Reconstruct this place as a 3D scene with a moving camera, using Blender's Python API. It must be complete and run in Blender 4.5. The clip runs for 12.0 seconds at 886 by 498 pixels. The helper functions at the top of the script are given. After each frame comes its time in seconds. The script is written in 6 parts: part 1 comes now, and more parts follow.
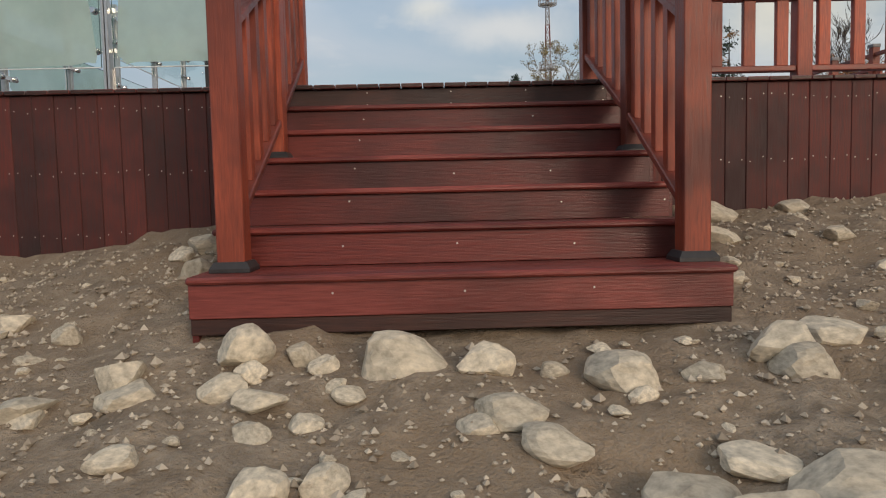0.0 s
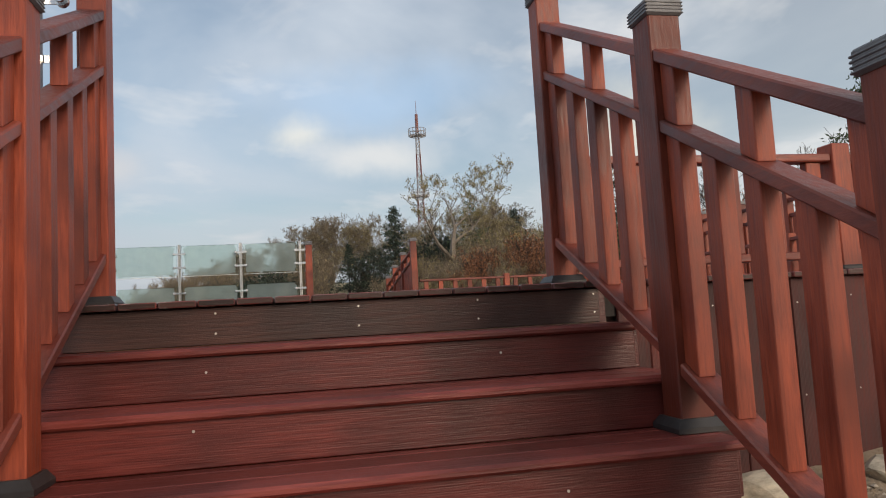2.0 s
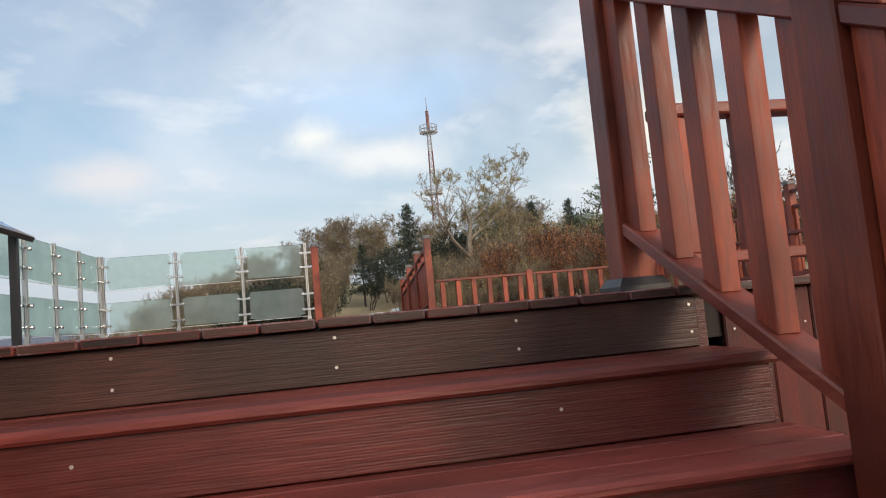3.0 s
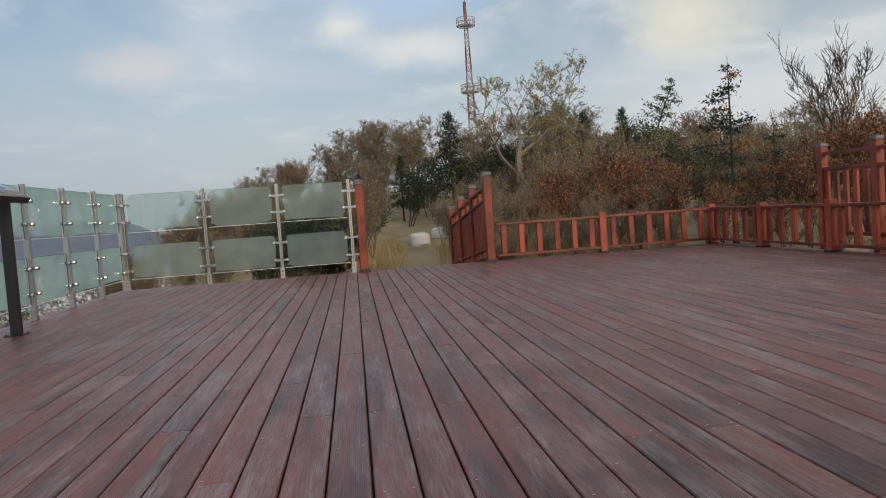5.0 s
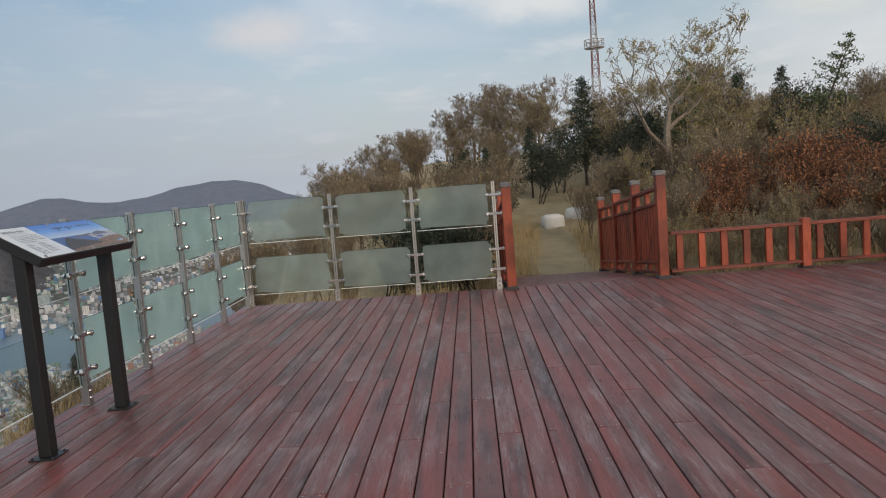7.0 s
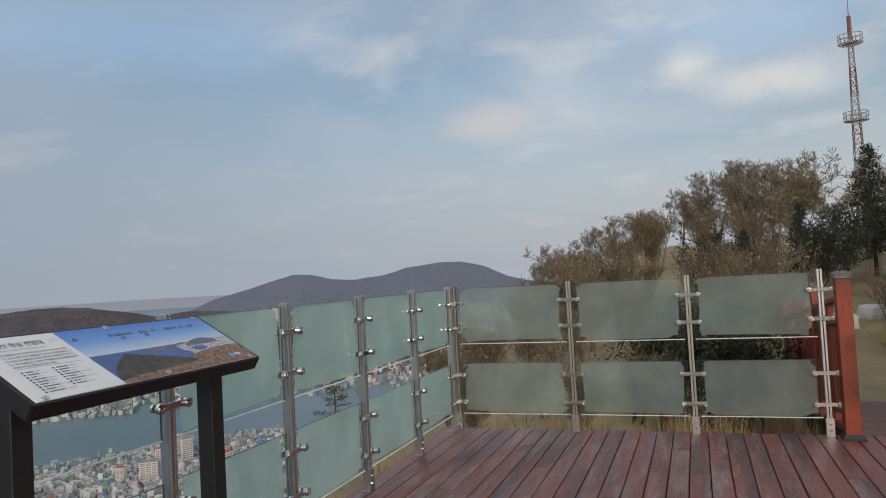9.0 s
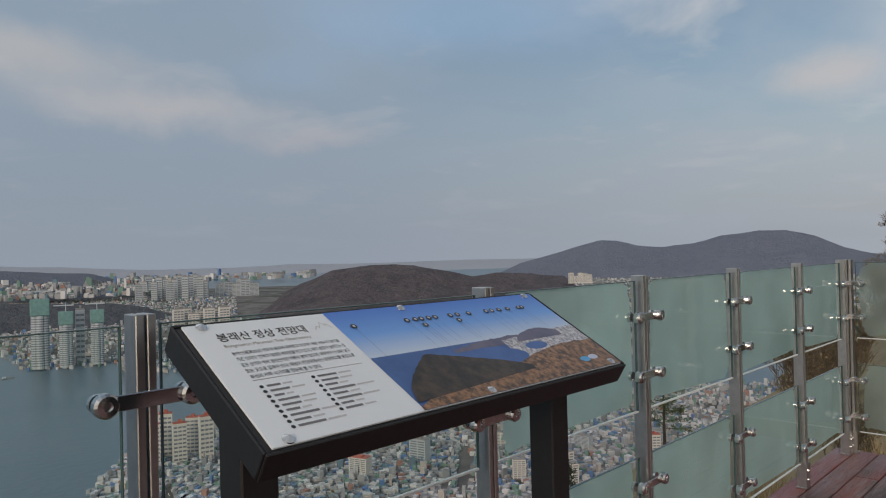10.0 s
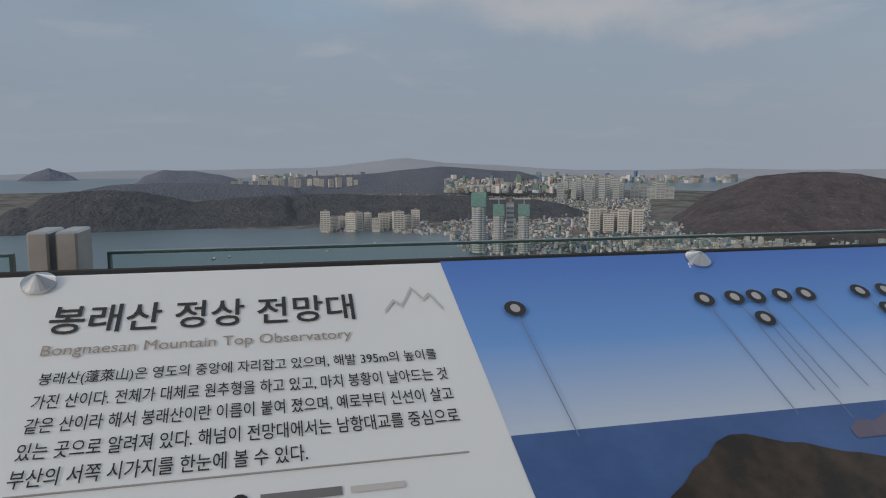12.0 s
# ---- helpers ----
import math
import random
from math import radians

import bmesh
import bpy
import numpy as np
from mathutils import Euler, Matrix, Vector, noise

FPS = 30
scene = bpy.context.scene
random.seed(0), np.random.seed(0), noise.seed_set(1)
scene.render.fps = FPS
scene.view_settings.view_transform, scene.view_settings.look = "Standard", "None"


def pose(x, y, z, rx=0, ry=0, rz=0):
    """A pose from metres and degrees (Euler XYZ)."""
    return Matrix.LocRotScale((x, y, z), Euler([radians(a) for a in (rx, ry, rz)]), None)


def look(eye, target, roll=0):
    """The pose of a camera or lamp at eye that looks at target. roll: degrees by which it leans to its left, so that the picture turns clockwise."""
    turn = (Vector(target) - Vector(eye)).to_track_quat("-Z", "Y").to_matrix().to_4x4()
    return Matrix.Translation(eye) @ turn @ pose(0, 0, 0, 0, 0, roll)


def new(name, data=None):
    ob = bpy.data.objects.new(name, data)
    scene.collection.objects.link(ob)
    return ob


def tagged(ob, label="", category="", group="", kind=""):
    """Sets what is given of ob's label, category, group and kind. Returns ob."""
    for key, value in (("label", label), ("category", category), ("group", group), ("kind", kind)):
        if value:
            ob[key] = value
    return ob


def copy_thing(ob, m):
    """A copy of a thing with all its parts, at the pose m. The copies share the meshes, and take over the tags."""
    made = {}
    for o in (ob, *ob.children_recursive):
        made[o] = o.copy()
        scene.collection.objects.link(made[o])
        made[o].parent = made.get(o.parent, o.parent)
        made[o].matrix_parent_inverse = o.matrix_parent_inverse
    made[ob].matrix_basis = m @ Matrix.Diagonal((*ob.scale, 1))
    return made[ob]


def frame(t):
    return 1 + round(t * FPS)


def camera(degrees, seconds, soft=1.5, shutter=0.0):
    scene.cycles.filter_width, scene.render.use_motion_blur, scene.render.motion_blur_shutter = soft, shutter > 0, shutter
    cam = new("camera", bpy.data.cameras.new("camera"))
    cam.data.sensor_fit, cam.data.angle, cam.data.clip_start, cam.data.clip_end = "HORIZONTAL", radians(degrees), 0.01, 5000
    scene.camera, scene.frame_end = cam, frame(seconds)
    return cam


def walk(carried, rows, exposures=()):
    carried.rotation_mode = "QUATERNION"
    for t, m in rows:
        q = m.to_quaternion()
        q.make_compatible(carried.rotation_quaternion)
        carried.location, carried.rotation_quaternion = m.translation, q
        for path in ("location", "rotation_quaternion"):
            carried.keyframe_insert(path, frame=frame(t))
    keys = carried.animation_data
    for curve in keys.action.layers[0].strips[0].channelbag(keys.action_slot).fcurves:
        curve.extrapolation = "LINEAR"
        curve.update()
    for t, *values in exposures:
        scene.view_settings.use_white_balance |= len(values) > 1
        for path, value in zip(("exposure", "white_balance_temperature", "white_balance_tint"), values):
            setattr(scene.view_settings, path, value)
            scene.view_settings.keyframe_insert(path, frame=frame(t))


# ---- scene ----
cam = camera(63.7, 12.0, soft=1.1)
PATH = [
    (0, (2.928, 1.482, -0.782), (2.962, 3.477, -0.923), -1.3),
    (0.5, (2.818, 2.021, -0.663), (3.107, 3.999, -0.71), -1.3),
    (1, (2.719, 2.612, -0.488), (3.095, 4.575, -0.424), -1.9),
    (1.5, (2.685, 3.036, -0.355), (3.093, 4.985, -0.164), -2.3),
    (2, (2.861, 3.415, -0.113), (3.254, 5.367, 0.072), -3.2),
    (2.5, (2.988, 3.909, -0.1), (3.38, 5.861, 0.081), -2.3),
    (3, (3.059, 4.431, -0.018), (3.408, 6.392, 0.163), -5.2),
    (3.2, (3.063, 4.595, 0.005), (3.388, 6.562, 0.159), -5.7),
    (4.8, (2.901, 5.781, 0.772), (3.168, 7.761, 0.676), -4.8),
    (5, (2.9, 6.008, 0.836), (3.143, 7.991, 0.733), -4.1),
    (5.5, (2.818, 6.353, 1.112), (3.059, 8.334, 0.97), -3.8),
    (6, (2.789, 6.767, 1.313), (2.905, 8.752, 1.107), -5.3),
    (6.5, (2.703, 7.183, 1.461), (2.727, 9.171, 1.247), -5.0),
    (6.7, (2.628, 7.374, 1.508), (2.601, 9.363, 1.302), -4.8),
    (8.3, (2.308, 9.305, 1.551), (2.138, 11.297, 1.505), -4.2),
    (8.5, (2.231, 9.566, 1.557), (2.015, 11.554, 1.571), -4.4),
    (9, (1.859, 10.231, 1.554), (1.195, 12.115, 1.632), -3.1),
    (9.5, (1.452, 10.755, 1.562), (0.334, 12.409, 1.666), -2.5),
    (10, (1.007, 11.188, 1.56), (-0.376, 12.634, 1.575), -1.4),
    (10.5, (0.642, 11.543, 1.56), (-0.907, 12.802, 1.452), -1.7),
    (11, (0.363, 11.794, 1.569), (-1.331, 12.849, 1.443), -1.0),
    (11.5, (0.284, 11.996, 1.532), (-1.583, 12.681, 1.323), 0.1),
    (12, (0.24, 12.045, 1.514), (-1.688, 12.518, 1.271), -0.0),
]
walk(cam, [(t, look(eye, target, roll)) for t, eye, target, roll in PATH],
     exposures=((0, 0.38), (1.0, 0.5), (2.5, 0.72), (3.0, 0.88), (3.2, 0.88), (5, 0.48), (6.5, 0.52), (8.5, 0.40), (9.0, 0.34), (9.5, 0.15), (10.0, 0.12), (11, 0.15), (12, 0.08)))

# ---- light ----
sun_data = bpy.data.lights.new("sun", "SUN")
sun_data.energy, sun_data.angle, sun_data.color = 0.95, radians(18), (1.0, 0.82, 0.66)
sun = new("sun", sun_data)
SUN_AZ, SUN_EL = radians(-66), radians(20)
sun.matrix_world = look((0, 0, 0), (-math.cos(SUN_AZ) * math.cos(SUN_EL), -math.sin(SUN_AZ) * math.cos(SUN_EL), -math.sin(SUN_EL)))

world = bpy.data.worlds.new("world")
scene.world = world
world.use_nodes = True
wt = world.node_tree
wt.nodes.clear()


def node(tree, kind, **values):
    n = tree.nodes.new(kind)
    for key, value in values.items():
        if key in n.inputs:
            n.inputs[key].default_value = value
    return n


def build_sky(tree):
    """Pale evening sky: clear blue high up, broken grey and cream cloud, thick haze near the horizon."""
    link = tree.links.new
    sky = tree.nodes.new("ShaderNodeTexSky")
    sky.sky_type, sky.sun_disc = "NISHITA", False
    sky.sun_elevation, sky.sun_rotation = SUN_EL, math.pi / 2 - SUN_AZ
    sky.air_density, sky.dust_density, sky.ozone_density = 1.0, 2.0, 2.0
    coord = tree.nodes.new("ShaderNodeTexCoord")
    sep = tree.nodes.new("ShaderNodeSeparateXYZ")
    link(coord.outputs["Generated"], sep.inputs[0])
    # flat cloud deck: direction divided by its height
    lift = node(tree, "ShaderNodeMath"); lift.operation = "ADD"; lift.inputs[1].default_value = 0.16
    link(sep.outputs["Z"], lift.inputs[0])
    clampz = node(tree, "ShaderNodeMath"); clampz.operation = "MAXIMUM"; clampz.inputs[1].default_value = 0.05
    link(lift.outputs[0], clampz.inputs[0])
    comb = tree.nodes.new("ShaderNodeCombineXYZ")
    for k in "XY":
        d = node(tree, "ShaderNodeMath"); d.operation = "DIVIDE"
        link(sep.outputs[k], d.inputs[0]); link(clampz.outputs[0], d.inputs[1]); link(d.outputs[0], comb.inputs[k])
    n1 = node(tree, "ShaderNodeTexNoise", Scale=0.75, Detail=6.0, Roughness=0.52, Distortion=0.4)
    n2 = node(tree, "ShaderNodeTexNoise", Scale=1.9, Detail=5.0, Roughness=0.55, Distortion=0.3)
    link(comb.outputs[0], n1.inputs["Vector"]); link(comb.outputs[0], n2.inputs["Vector"])
    r1 = tree.nodes.new("ShaderNodeValToRGB")
    r1.color_ramp.elements[0].position, r1.color_ramp.elements[1].position = 0.40, 0.62
    link(n1.outputs["Fac"], r1.inputs[0])
    r2 = tree.nodes.new("ShaderNodeValToRGB")
    r2.color_ramp.elements[0].position, r2.color_ramp.elements[1].position = 0.54, 0.74
    link(n2.outputs["Fac"], r2.inputs[0])
    gain = tree.nodes.new("ShaderNodeMix"); gain.data_type = "RGBA"; gain.blend_type = "MULTIPLY"
    gain.inputs["Factor"].default_value = 1.0
    gain.inputs["B"].default_value = (0.100, 0.092, 0.082, 1)
    link(sky.outputs[0], gain.inputs["A"])
    grey = tree.nodes.new("ShaderNodeMix"); grey.data_type = "RGBA"
    grey.inputs["B"].default_value = (0.43, 0.47, 0.52, 1)
    link(gain.outputs["Result"], grey.inputs["A"])
    amount = node(tree, "ShaderNodeMath"); amount.operation = "MULTIPLY"; amount.inputs[1].default_value = 0.85
    link(r1.outputs[0], amount.inputs[0]); link(amount.outputs[0], grey.inputs["Factor"])
    cream = tree.nodes.new("ShaderNodeMix"); cream.data_type = "RGBA"
    cream.inputs["B"].default_value = (0.66, 0.63, 0.60, 1)
    amount2 = node(tree, "ShaderNodeMath"); amount2.operation = "MULTIPLY"; amount2.inputs[1].default_value = 0.6
    link(r2.outputs[0], amount2.inputs[0]); link(amount2.outputs[0], cream.inputs["Factor"])
    link(grey.outputs["Result"], cream.inputs["A"])
    haze = tree.nodes.new("ShaderNodeMix"); haze.data_type = "RGBA"
    haze.inputs["B"].default_value = (0.335, 0.36, 0.40, 1)
    hr = tree.nodes.new("ShaderNodeMapRange")
    hr.inputs["From Min"].default_value, hr.inputs["From Max"].default_value = 0.0, 0.26
    hr.inputs["To Min"].default_value, hr.inputs["To Max"].default_value = 1.0, 0.0
    link(sep.outputs["Z"], hr.inputs["Value"]); link(hr.outputs[0], haze.inputs["Factor"])
    link(cream.outputs["Result"], haze.inputs["A"])
    # heavier cloud over the sea, towards -x
    west = tree.nodes.new("ShaderNodeMapRange")
    west.inputs["From Min"].default_value, west.inputs["From Max"].default_value = -0.15, -0.80
    west.inputs["To Min"].default_value, west.inputs["To Max"].default_value = 0.0, 0.85
    link(sep.outputs["X"], west.inputs["Value"])
    heavy = tree.nodes.new("ShaderNodeMix"); heavy.data_type = "RGBA"
    link(west.outputs[0], heavy.inputs["Factor"]); link(haze.outputs["Result"], heavy.inputs["A"])
    tone = tree.nodes.new("ShaderNodeValToRGB")
    stops = ((0.0, (0.245, 0.285, 0.345)), (0.06, (0.288, 0.304, 0.352)), (0.17, (0.385, 0.362, 0.385)), (0.32, (0.372, 0.372, 0.398)), (0.55, (0.245, 0.315, 0.392)), (1.0, (0.21, 0.30, 0.40)))
    elements = tone.color_ramp.elements
    for i, (at, c) in enumerate(stops):
        e = elements[i] if i < 1 else (elements[1] if i == len(stops) - 1 else elements.new(at))
        e.position, e.color = at, (*c, 1)
    rise = tree.nodes.new("ShaderNodeMapRange")
    rise.inputs["From Min"].default_value, rise.inputs["From Max"].default_value = 0.0, 0.5
    link(sep.outputs["Z"], rise.inputs["Value"]); link(rise.outputs[0], tone.inputs[0])
    break_up = tree.nodes.new("ShaderNodeMix"); break_up.data_type = "RGBA"
    break_up.inputs["B"].default_value = (0.40, 0.41, 0.44, 1)
    part_up = node(tree, "ShaderNodeMath"); part_up.operation = "MULTIPLY"
    link(r2.outputs[0], part_up.inputs[0]); link(rise.outputs[0], part_up.inputs[1])
    link(part_up.outputs[0], break_up.inputs["Factor"]); link(tone.outputs[0], break_up.inputs["A"])
    link(break_up.outputs["Result"], heavy.inputs["B"])
    # sunlit high cloud over the land, towards +x
    east = tree.nodes.new("ShaderNodeMapRange")
    east.inputs["From Min"].default_value, east.inputs["From Max"].default_value = 0.10, 0.80
    east.inputs["To Min"].default_value, east.inputs["To Max"].default_value = 0.0, 0.8
    link(sep.outputs["X"], east.inputs["Value"])
    part_east = node(tree, "ShaderNodeMath"); part_east.operation = "MULTIPLY"
    link(east.outputs[0], part_east.inputs[0]); link(n1.outputs["Fac"], part_east.inputs[1])
    lit = tree.nodes.new("ShaderNodeMix"); lit.data_type = "RGBA"
    lit.inputs["B"].default_value = (0.74, 0.71, 0.66, 1)
    link(part_east.outputs[0], lit.inputs["Factor"]); link(heavy.outputs["Result"], lit.inputs["A"])
    # single clouds: direction, half width, half height, colour, strength
    wisp = node(tree, "ShaderNodeTexNoise", Scale=5.0, Detail=5.0, Roughness=0.6)
    link(coord.outputs["Generated"], wisp.inputs["Vector"])
    shift = tree.nodes.new("ShaderNodeVectorMath"); shift.operation = "MULTIPLY_ADD"
    shift.inputs[1].default_value, shift.inputs[2].default_value = (0.16, 0.16, 0.10), (-0.08, -0.08, -0.05)
    link(wisp.outputs["Color"], shift.inputs[0])
    bent = tree.nodes.new("ShaderNodeVectorMath"); bent.operation = "ADD"
    link(coord.outputs["Generated"], bent.inputs[0]); link(shift.outputs[0], bent.inputs[1])
    last = lit.outputs["Result"]
    clouds = ((89.9, 14.9, 2.6, 1.4, (0.62, 0.60, 0.54), 0.75), (83.4, 12.9, 5.0, 1.6, (0.58, 0.57, 0.55), 0.7), (63.0, 13.5, 5.0, 3.2, (0.62, 0.58, 0.48), 0.75),
              (104.6, 12.0, 3.6, 1.6, (0.50, 0.47, 0.46), 0.65), (166.5, 13.8, 10.0, 2.0, (0.46, 0.44, 0.43), 0.6), (156.0, 11.2, 9.0, 1.5, (0.46, 0.44, 0.44), 0.6),
              (145.0, 9.5, 6.0, 0.9, (0.40, 0.39, 0.41), 0.5), (146.0, 14.6, 5.0, 1.6, (0.26, 0.36, 0.48), 0.4), (176.0, 11.5, 6.0, 1.8, (0.24, 0.34, 0.44), 0.5),
              (132.0, 18.5, 14.0, 3.0, (0.25, 0.38, 0.55), 0.55), (84.0, 17.5, 9.0, 2.4, (0.30, 0.44, 0.62), 0.5))
    for az, el, wide, high, colour, strength in clouds:
        a, e = radians(az), radians(el)
        off = tree.nodes.new("ShaderNodeVectorMath"); off.operation = "SUBTRACT"
        off.inputs[1].default_value = (math.cos(a) * math.cos(e), math.sin(a) * math.cos(e), math.sin(e))
        link(bent.outputs[0], off.inputs[0])
        across = tree.nodes.new("ShaderNodeVectorMath"); across.operation = "MULTIPLY"
        across.inputs[1].default_value = (1 / radians(wide), 1 / radians(wide), 1 / radians(high))
        link(off.outputs[0], across.inputs[0])
        size = tree.nodes.new("ShaderNodeVectorMath"); size.operation = "LENGTH"
        link(across.outputs[0], size.inputs[0])
        fade = tree.nodes.new("ShaderNodeMapRange"); fade.interpolation_type = "SMOOTHSTEP"
        fade.inputs["From Min"].default_value, fade.inputs["From Max"].default_value = 0.1, 1.5
        fade.inputs["To Min"].default_value, fade.inputs["To Max"].default_value = strength, 0.0
        link(size.outputs["Value"], fade.inputs["Value"])
        mixed = tree.nodes.new("ShaderNodeMix"); mixed.data_type = "RGBA"
        mixed.inputs["B"].default_value = (*colour, 1)
        link(fade.outputs[0], mixed.inputs["Factor"]); link(last, mixed.inputs["A"])
        last = mixed.outputs["Result"]
    bg = tree.nodes.new("ShaderNodeBackground")
    bg.inputs["Strength"].default_value = 1.0
    link(last, bg.inputs["Color"])
    out = tree.nodes.new("ShaderNodeOutputWorld")
    link(bg.outputs[0], out.inputs["Surface"])


build_sky(wt)

# ---- materials ----


def material(name):
    m = bpy.data.materials.new(name)
    m.use_nodes = True
    t = m.node_tree
    return m, t, t.nodes["Principled BSDF"]


def place(t, scale=(1, 1, 1), by_object=True):
    """Object coordinates, shifted at random for each object."""
    coord = t.nodes.new("ShaderNodeTexCoord")
    mp = t.nodes.new("ShaderNodeMapping")
    mp.inputs["Scale"].default_value = scale
    t.links.new(coord.outputs["Object"], mp.inputs["Vector"])
    if by_object:
        info = t.nodes.new("ShaderNodeObjectInfo")
        mul = t.nodes.new("ShaderNodeMath"); mul.operation = "MULTIPLY"; mul.inputs[1].default_value = 37.0
        t.links.new(info.outputs["Random"], mul.inputs[0])
        t.links.new(mul.outputs[0], mp.inputs["Location"])
    return mp.outputs[0]


def noise_ramp(t, vec, scale, lo, hi, detail=4.0, rough=0.55):
    n = node(t, "ShaderNodeTexNoise", Scale=scale, Detail=detail, Roughness=rough)
    t.links.new(vec, n.inputs["Vector"])
    r = t.nodes.new("ShaderNodeMapRange")
    r.inputs["From Min"].default_value, r.inputs["From Max"].default_value = lo, hi
    t.links.new(n.outputs["Fac"], r.inputs["Value"])
    return r.outputs[0]


def blend(t, fac, a, b, mode="MIX"):
    m = t.nodes.new("ShaderNodeMix"); m.data_type = "RGBA"; m.blend_type = mode
    for key, value in (("Factor", fac), ("A", a), ("B", b)):
        if isinstance(value, bpy.types.NodeSocket):
            t.links.new(value, m.inputs[key])
        elif key == "Factor":
            m.inputs[key].default_value = value
        else:
            m.inputs[key].default_value = (*value, 1)
    return m.outputs["Result"]


def bump(t, p, height, strength=0.3, distance=0.01, below=None):
    b = t.nodes.new("ShaderNodeBump")
    b.inputs["Strength"].default_value, b.inputs["Distance"].default_value = strength, distance
    t.links.new(height, b.inputs["Height"])
    if below is not None:
        t.links.new(below, b.inputs["Normal"])
    t.links.new(b.outputs[0], p.inputs["Normal"])
    return b.outputs[0]


def hue_by_object(t, colour, spread=0.25):
    """Lightens or darkens each object a little."""
    info = t.nodes.new("ShaderNodeObjectInfo")
    r = t.nodes.new("ShaderNodeMapRange")
    r.inputs["To Min"].default_value, r.inputs["To Max"].default_value = 1 - spread, 1 + spread
    t.links.new(info.outputs["Random"], r.inputs["Value"])
    h = t.nodes.new("ShaderNodeHueSaturation")
    t.links.new(r.outputs[0], h.inputs["Value"])
    t.links.new(colour, h.inputs["Color"])
    return h.outputs[0]


def wood(name, dark, light, grain, groove=None, worn=None, red=None, rough=0.55, spread=0.22):
    """Stained hardwood; grain: scale of the noise along x, y, z; groove: axis across the milled ridges; worn: grey patches."""
    m, t, p = material(name)
    v = place(t, grain)
    g = noise_ramp(t, v, 6.0, 0.3, 0.7, 6.0, 0.62)
    col = blend(t, g, dark, light)
    w = place(t, (1, 1, 1))
    big = noise_ramp(t, w, 1.6, 0.42, 0.66, 3.0)
    col = blend(t, big, col, tuple(0.62 * c for c in dark))
    col = hue_by_object(t, col, spread)
    if red:
        col = blend(t, noise_ramp(t, place(t, (9, 0.45, 1)), 1.1, 0.42, 0.64, 6.0, 0.64), col, red)
    rgh = None
    if worn:
        patch = noise_ramp(t, place(t, (5, 0.7, 1)), 1.7, 0.48, 0.72, 6.0, 0.68)
        streak = noise_ramp(t, place(t, (60, 3, 1)), 2.0, 0.36, 0.62, 5.0, 0.66)
        both = t.nodes.new("ShaderNodeMath"); both.operation = "MULTIPLY"
        t.links.new(patch, both.inputs[0]); t.links.new(streak, both.inputs[1])
        col = blend(t, both.outputs[0], col, worn)
    t.links.new(col, p.inputs["Base Color"])
    r = t.nodes.new("ShaderNodeMapRange")
    r.inputs["To Min"].default_value, r.inputs["To Max"].default_value = rough - 0.12, rough + 0.14
    t.links.new(g, r.inputs["Value"]); t.links.new(r.outputs[0], p.inputs["Roughness"])
    first = bump(t, p, g, 0.22, 0.004)
    if groove:
        coord = t.nodes.new("ShaderNodeTexCoord")
        wv = t.nodes.new("ShaderNodeTexWave")
        wv.wave_type, wv.bands_direction = "BANDS", groove
        wv.inputs["Scale"].default_value, wv.inputs["Distortion"].default_value = 45.0, 0.0
        t.links.new(coord.outputs["Object"], wv.inputs["Vector"])
        bump(t, p, wv.outputs["Fac"], 0.40 if groove == "X" else 0.10, 0.0016, first)
    return m


def plain(name, colour, rough=0.5, metal=0.0, vary=0.12, scale=9.0, relief=0.15, spread=0.0):
    m, t, p = material(name)
    v = place(t)
    n = noise_ramp(t, v, scale, 0.3, 0.7, 5.0, 0.6)
    col = blend(t, n, tuple(c * (1 - vary) for c in colour), tuple(min(1, c * (1 + vary)) for c in colour))
    if spread:
        col = hue_by_object(t, col, spread)
    t.links.new(col, p.inputs["Base Color"])
    p.inputs["Roughness"].default_value, p.inputs["Metallic"].default_value = rough, metal
    if relief:
        bump(t, p, n, relief, 0.004)
    return m


RED_D, RED_L = (0.19, 0.031, 0.014), (0.43, 0.086, 0.036)
wood_post = wood("post_wood", RED_D, RED_L, (14, 14, 1.2), rough=0.5)
wood_rail = wood("rail_wood", (0.15, 0.030, 0.020), (0.30, 0.075, 0.045), (10, 1.5, 10), rough=0.45)
wood_rail_x = wood("rail_wood_across", (0.13, 0.025, 0.015), (0.27, 0.06, 0.035), (1.5, 10, 10), rough=0.45)
# Riser colours sit below the treads': shade of upright faces is in them.
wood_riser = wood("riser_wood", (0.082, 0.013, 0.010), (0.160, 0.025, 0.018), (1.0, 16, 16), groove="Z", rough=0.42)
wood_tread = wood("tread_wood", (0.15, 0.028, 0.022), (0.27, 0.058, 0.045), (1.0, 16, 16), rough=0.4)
wood_dark = wood("darkest_wood", (0.028, 0.010, 0.007), (0.072, 0.025, 0.017), (1.0, 16, 16), groove="Z", rough=0.5)
wood_fascia = wood("fascia_wood", (0.050, 0.010, 0.008), (0.120, 0.021, 0.014), (14, 14, 1.0), groove="X", rough=0.62, spread=0.4)
wood_deck = wood("deck_wood", (0.092, 0.038, 0.036), (0.195, 0.086, 0.080), (26, 1.0, 8), groove="X",
                 worn=(0.36, 0.31, 0.31), red=(0.225, 0.052, 0.042), rough=0.36, spread=0.30)
# Near-black colour standing in for the shade seen through board gaps.
black_gap = plain("gap_shade_black", (0.02, 0.015, 0.013), 0.8)
steel = plain("polished_steel", (0.62, 0.62, 0.62), 0.18, 1.0, 0.06, 30, 0.03)
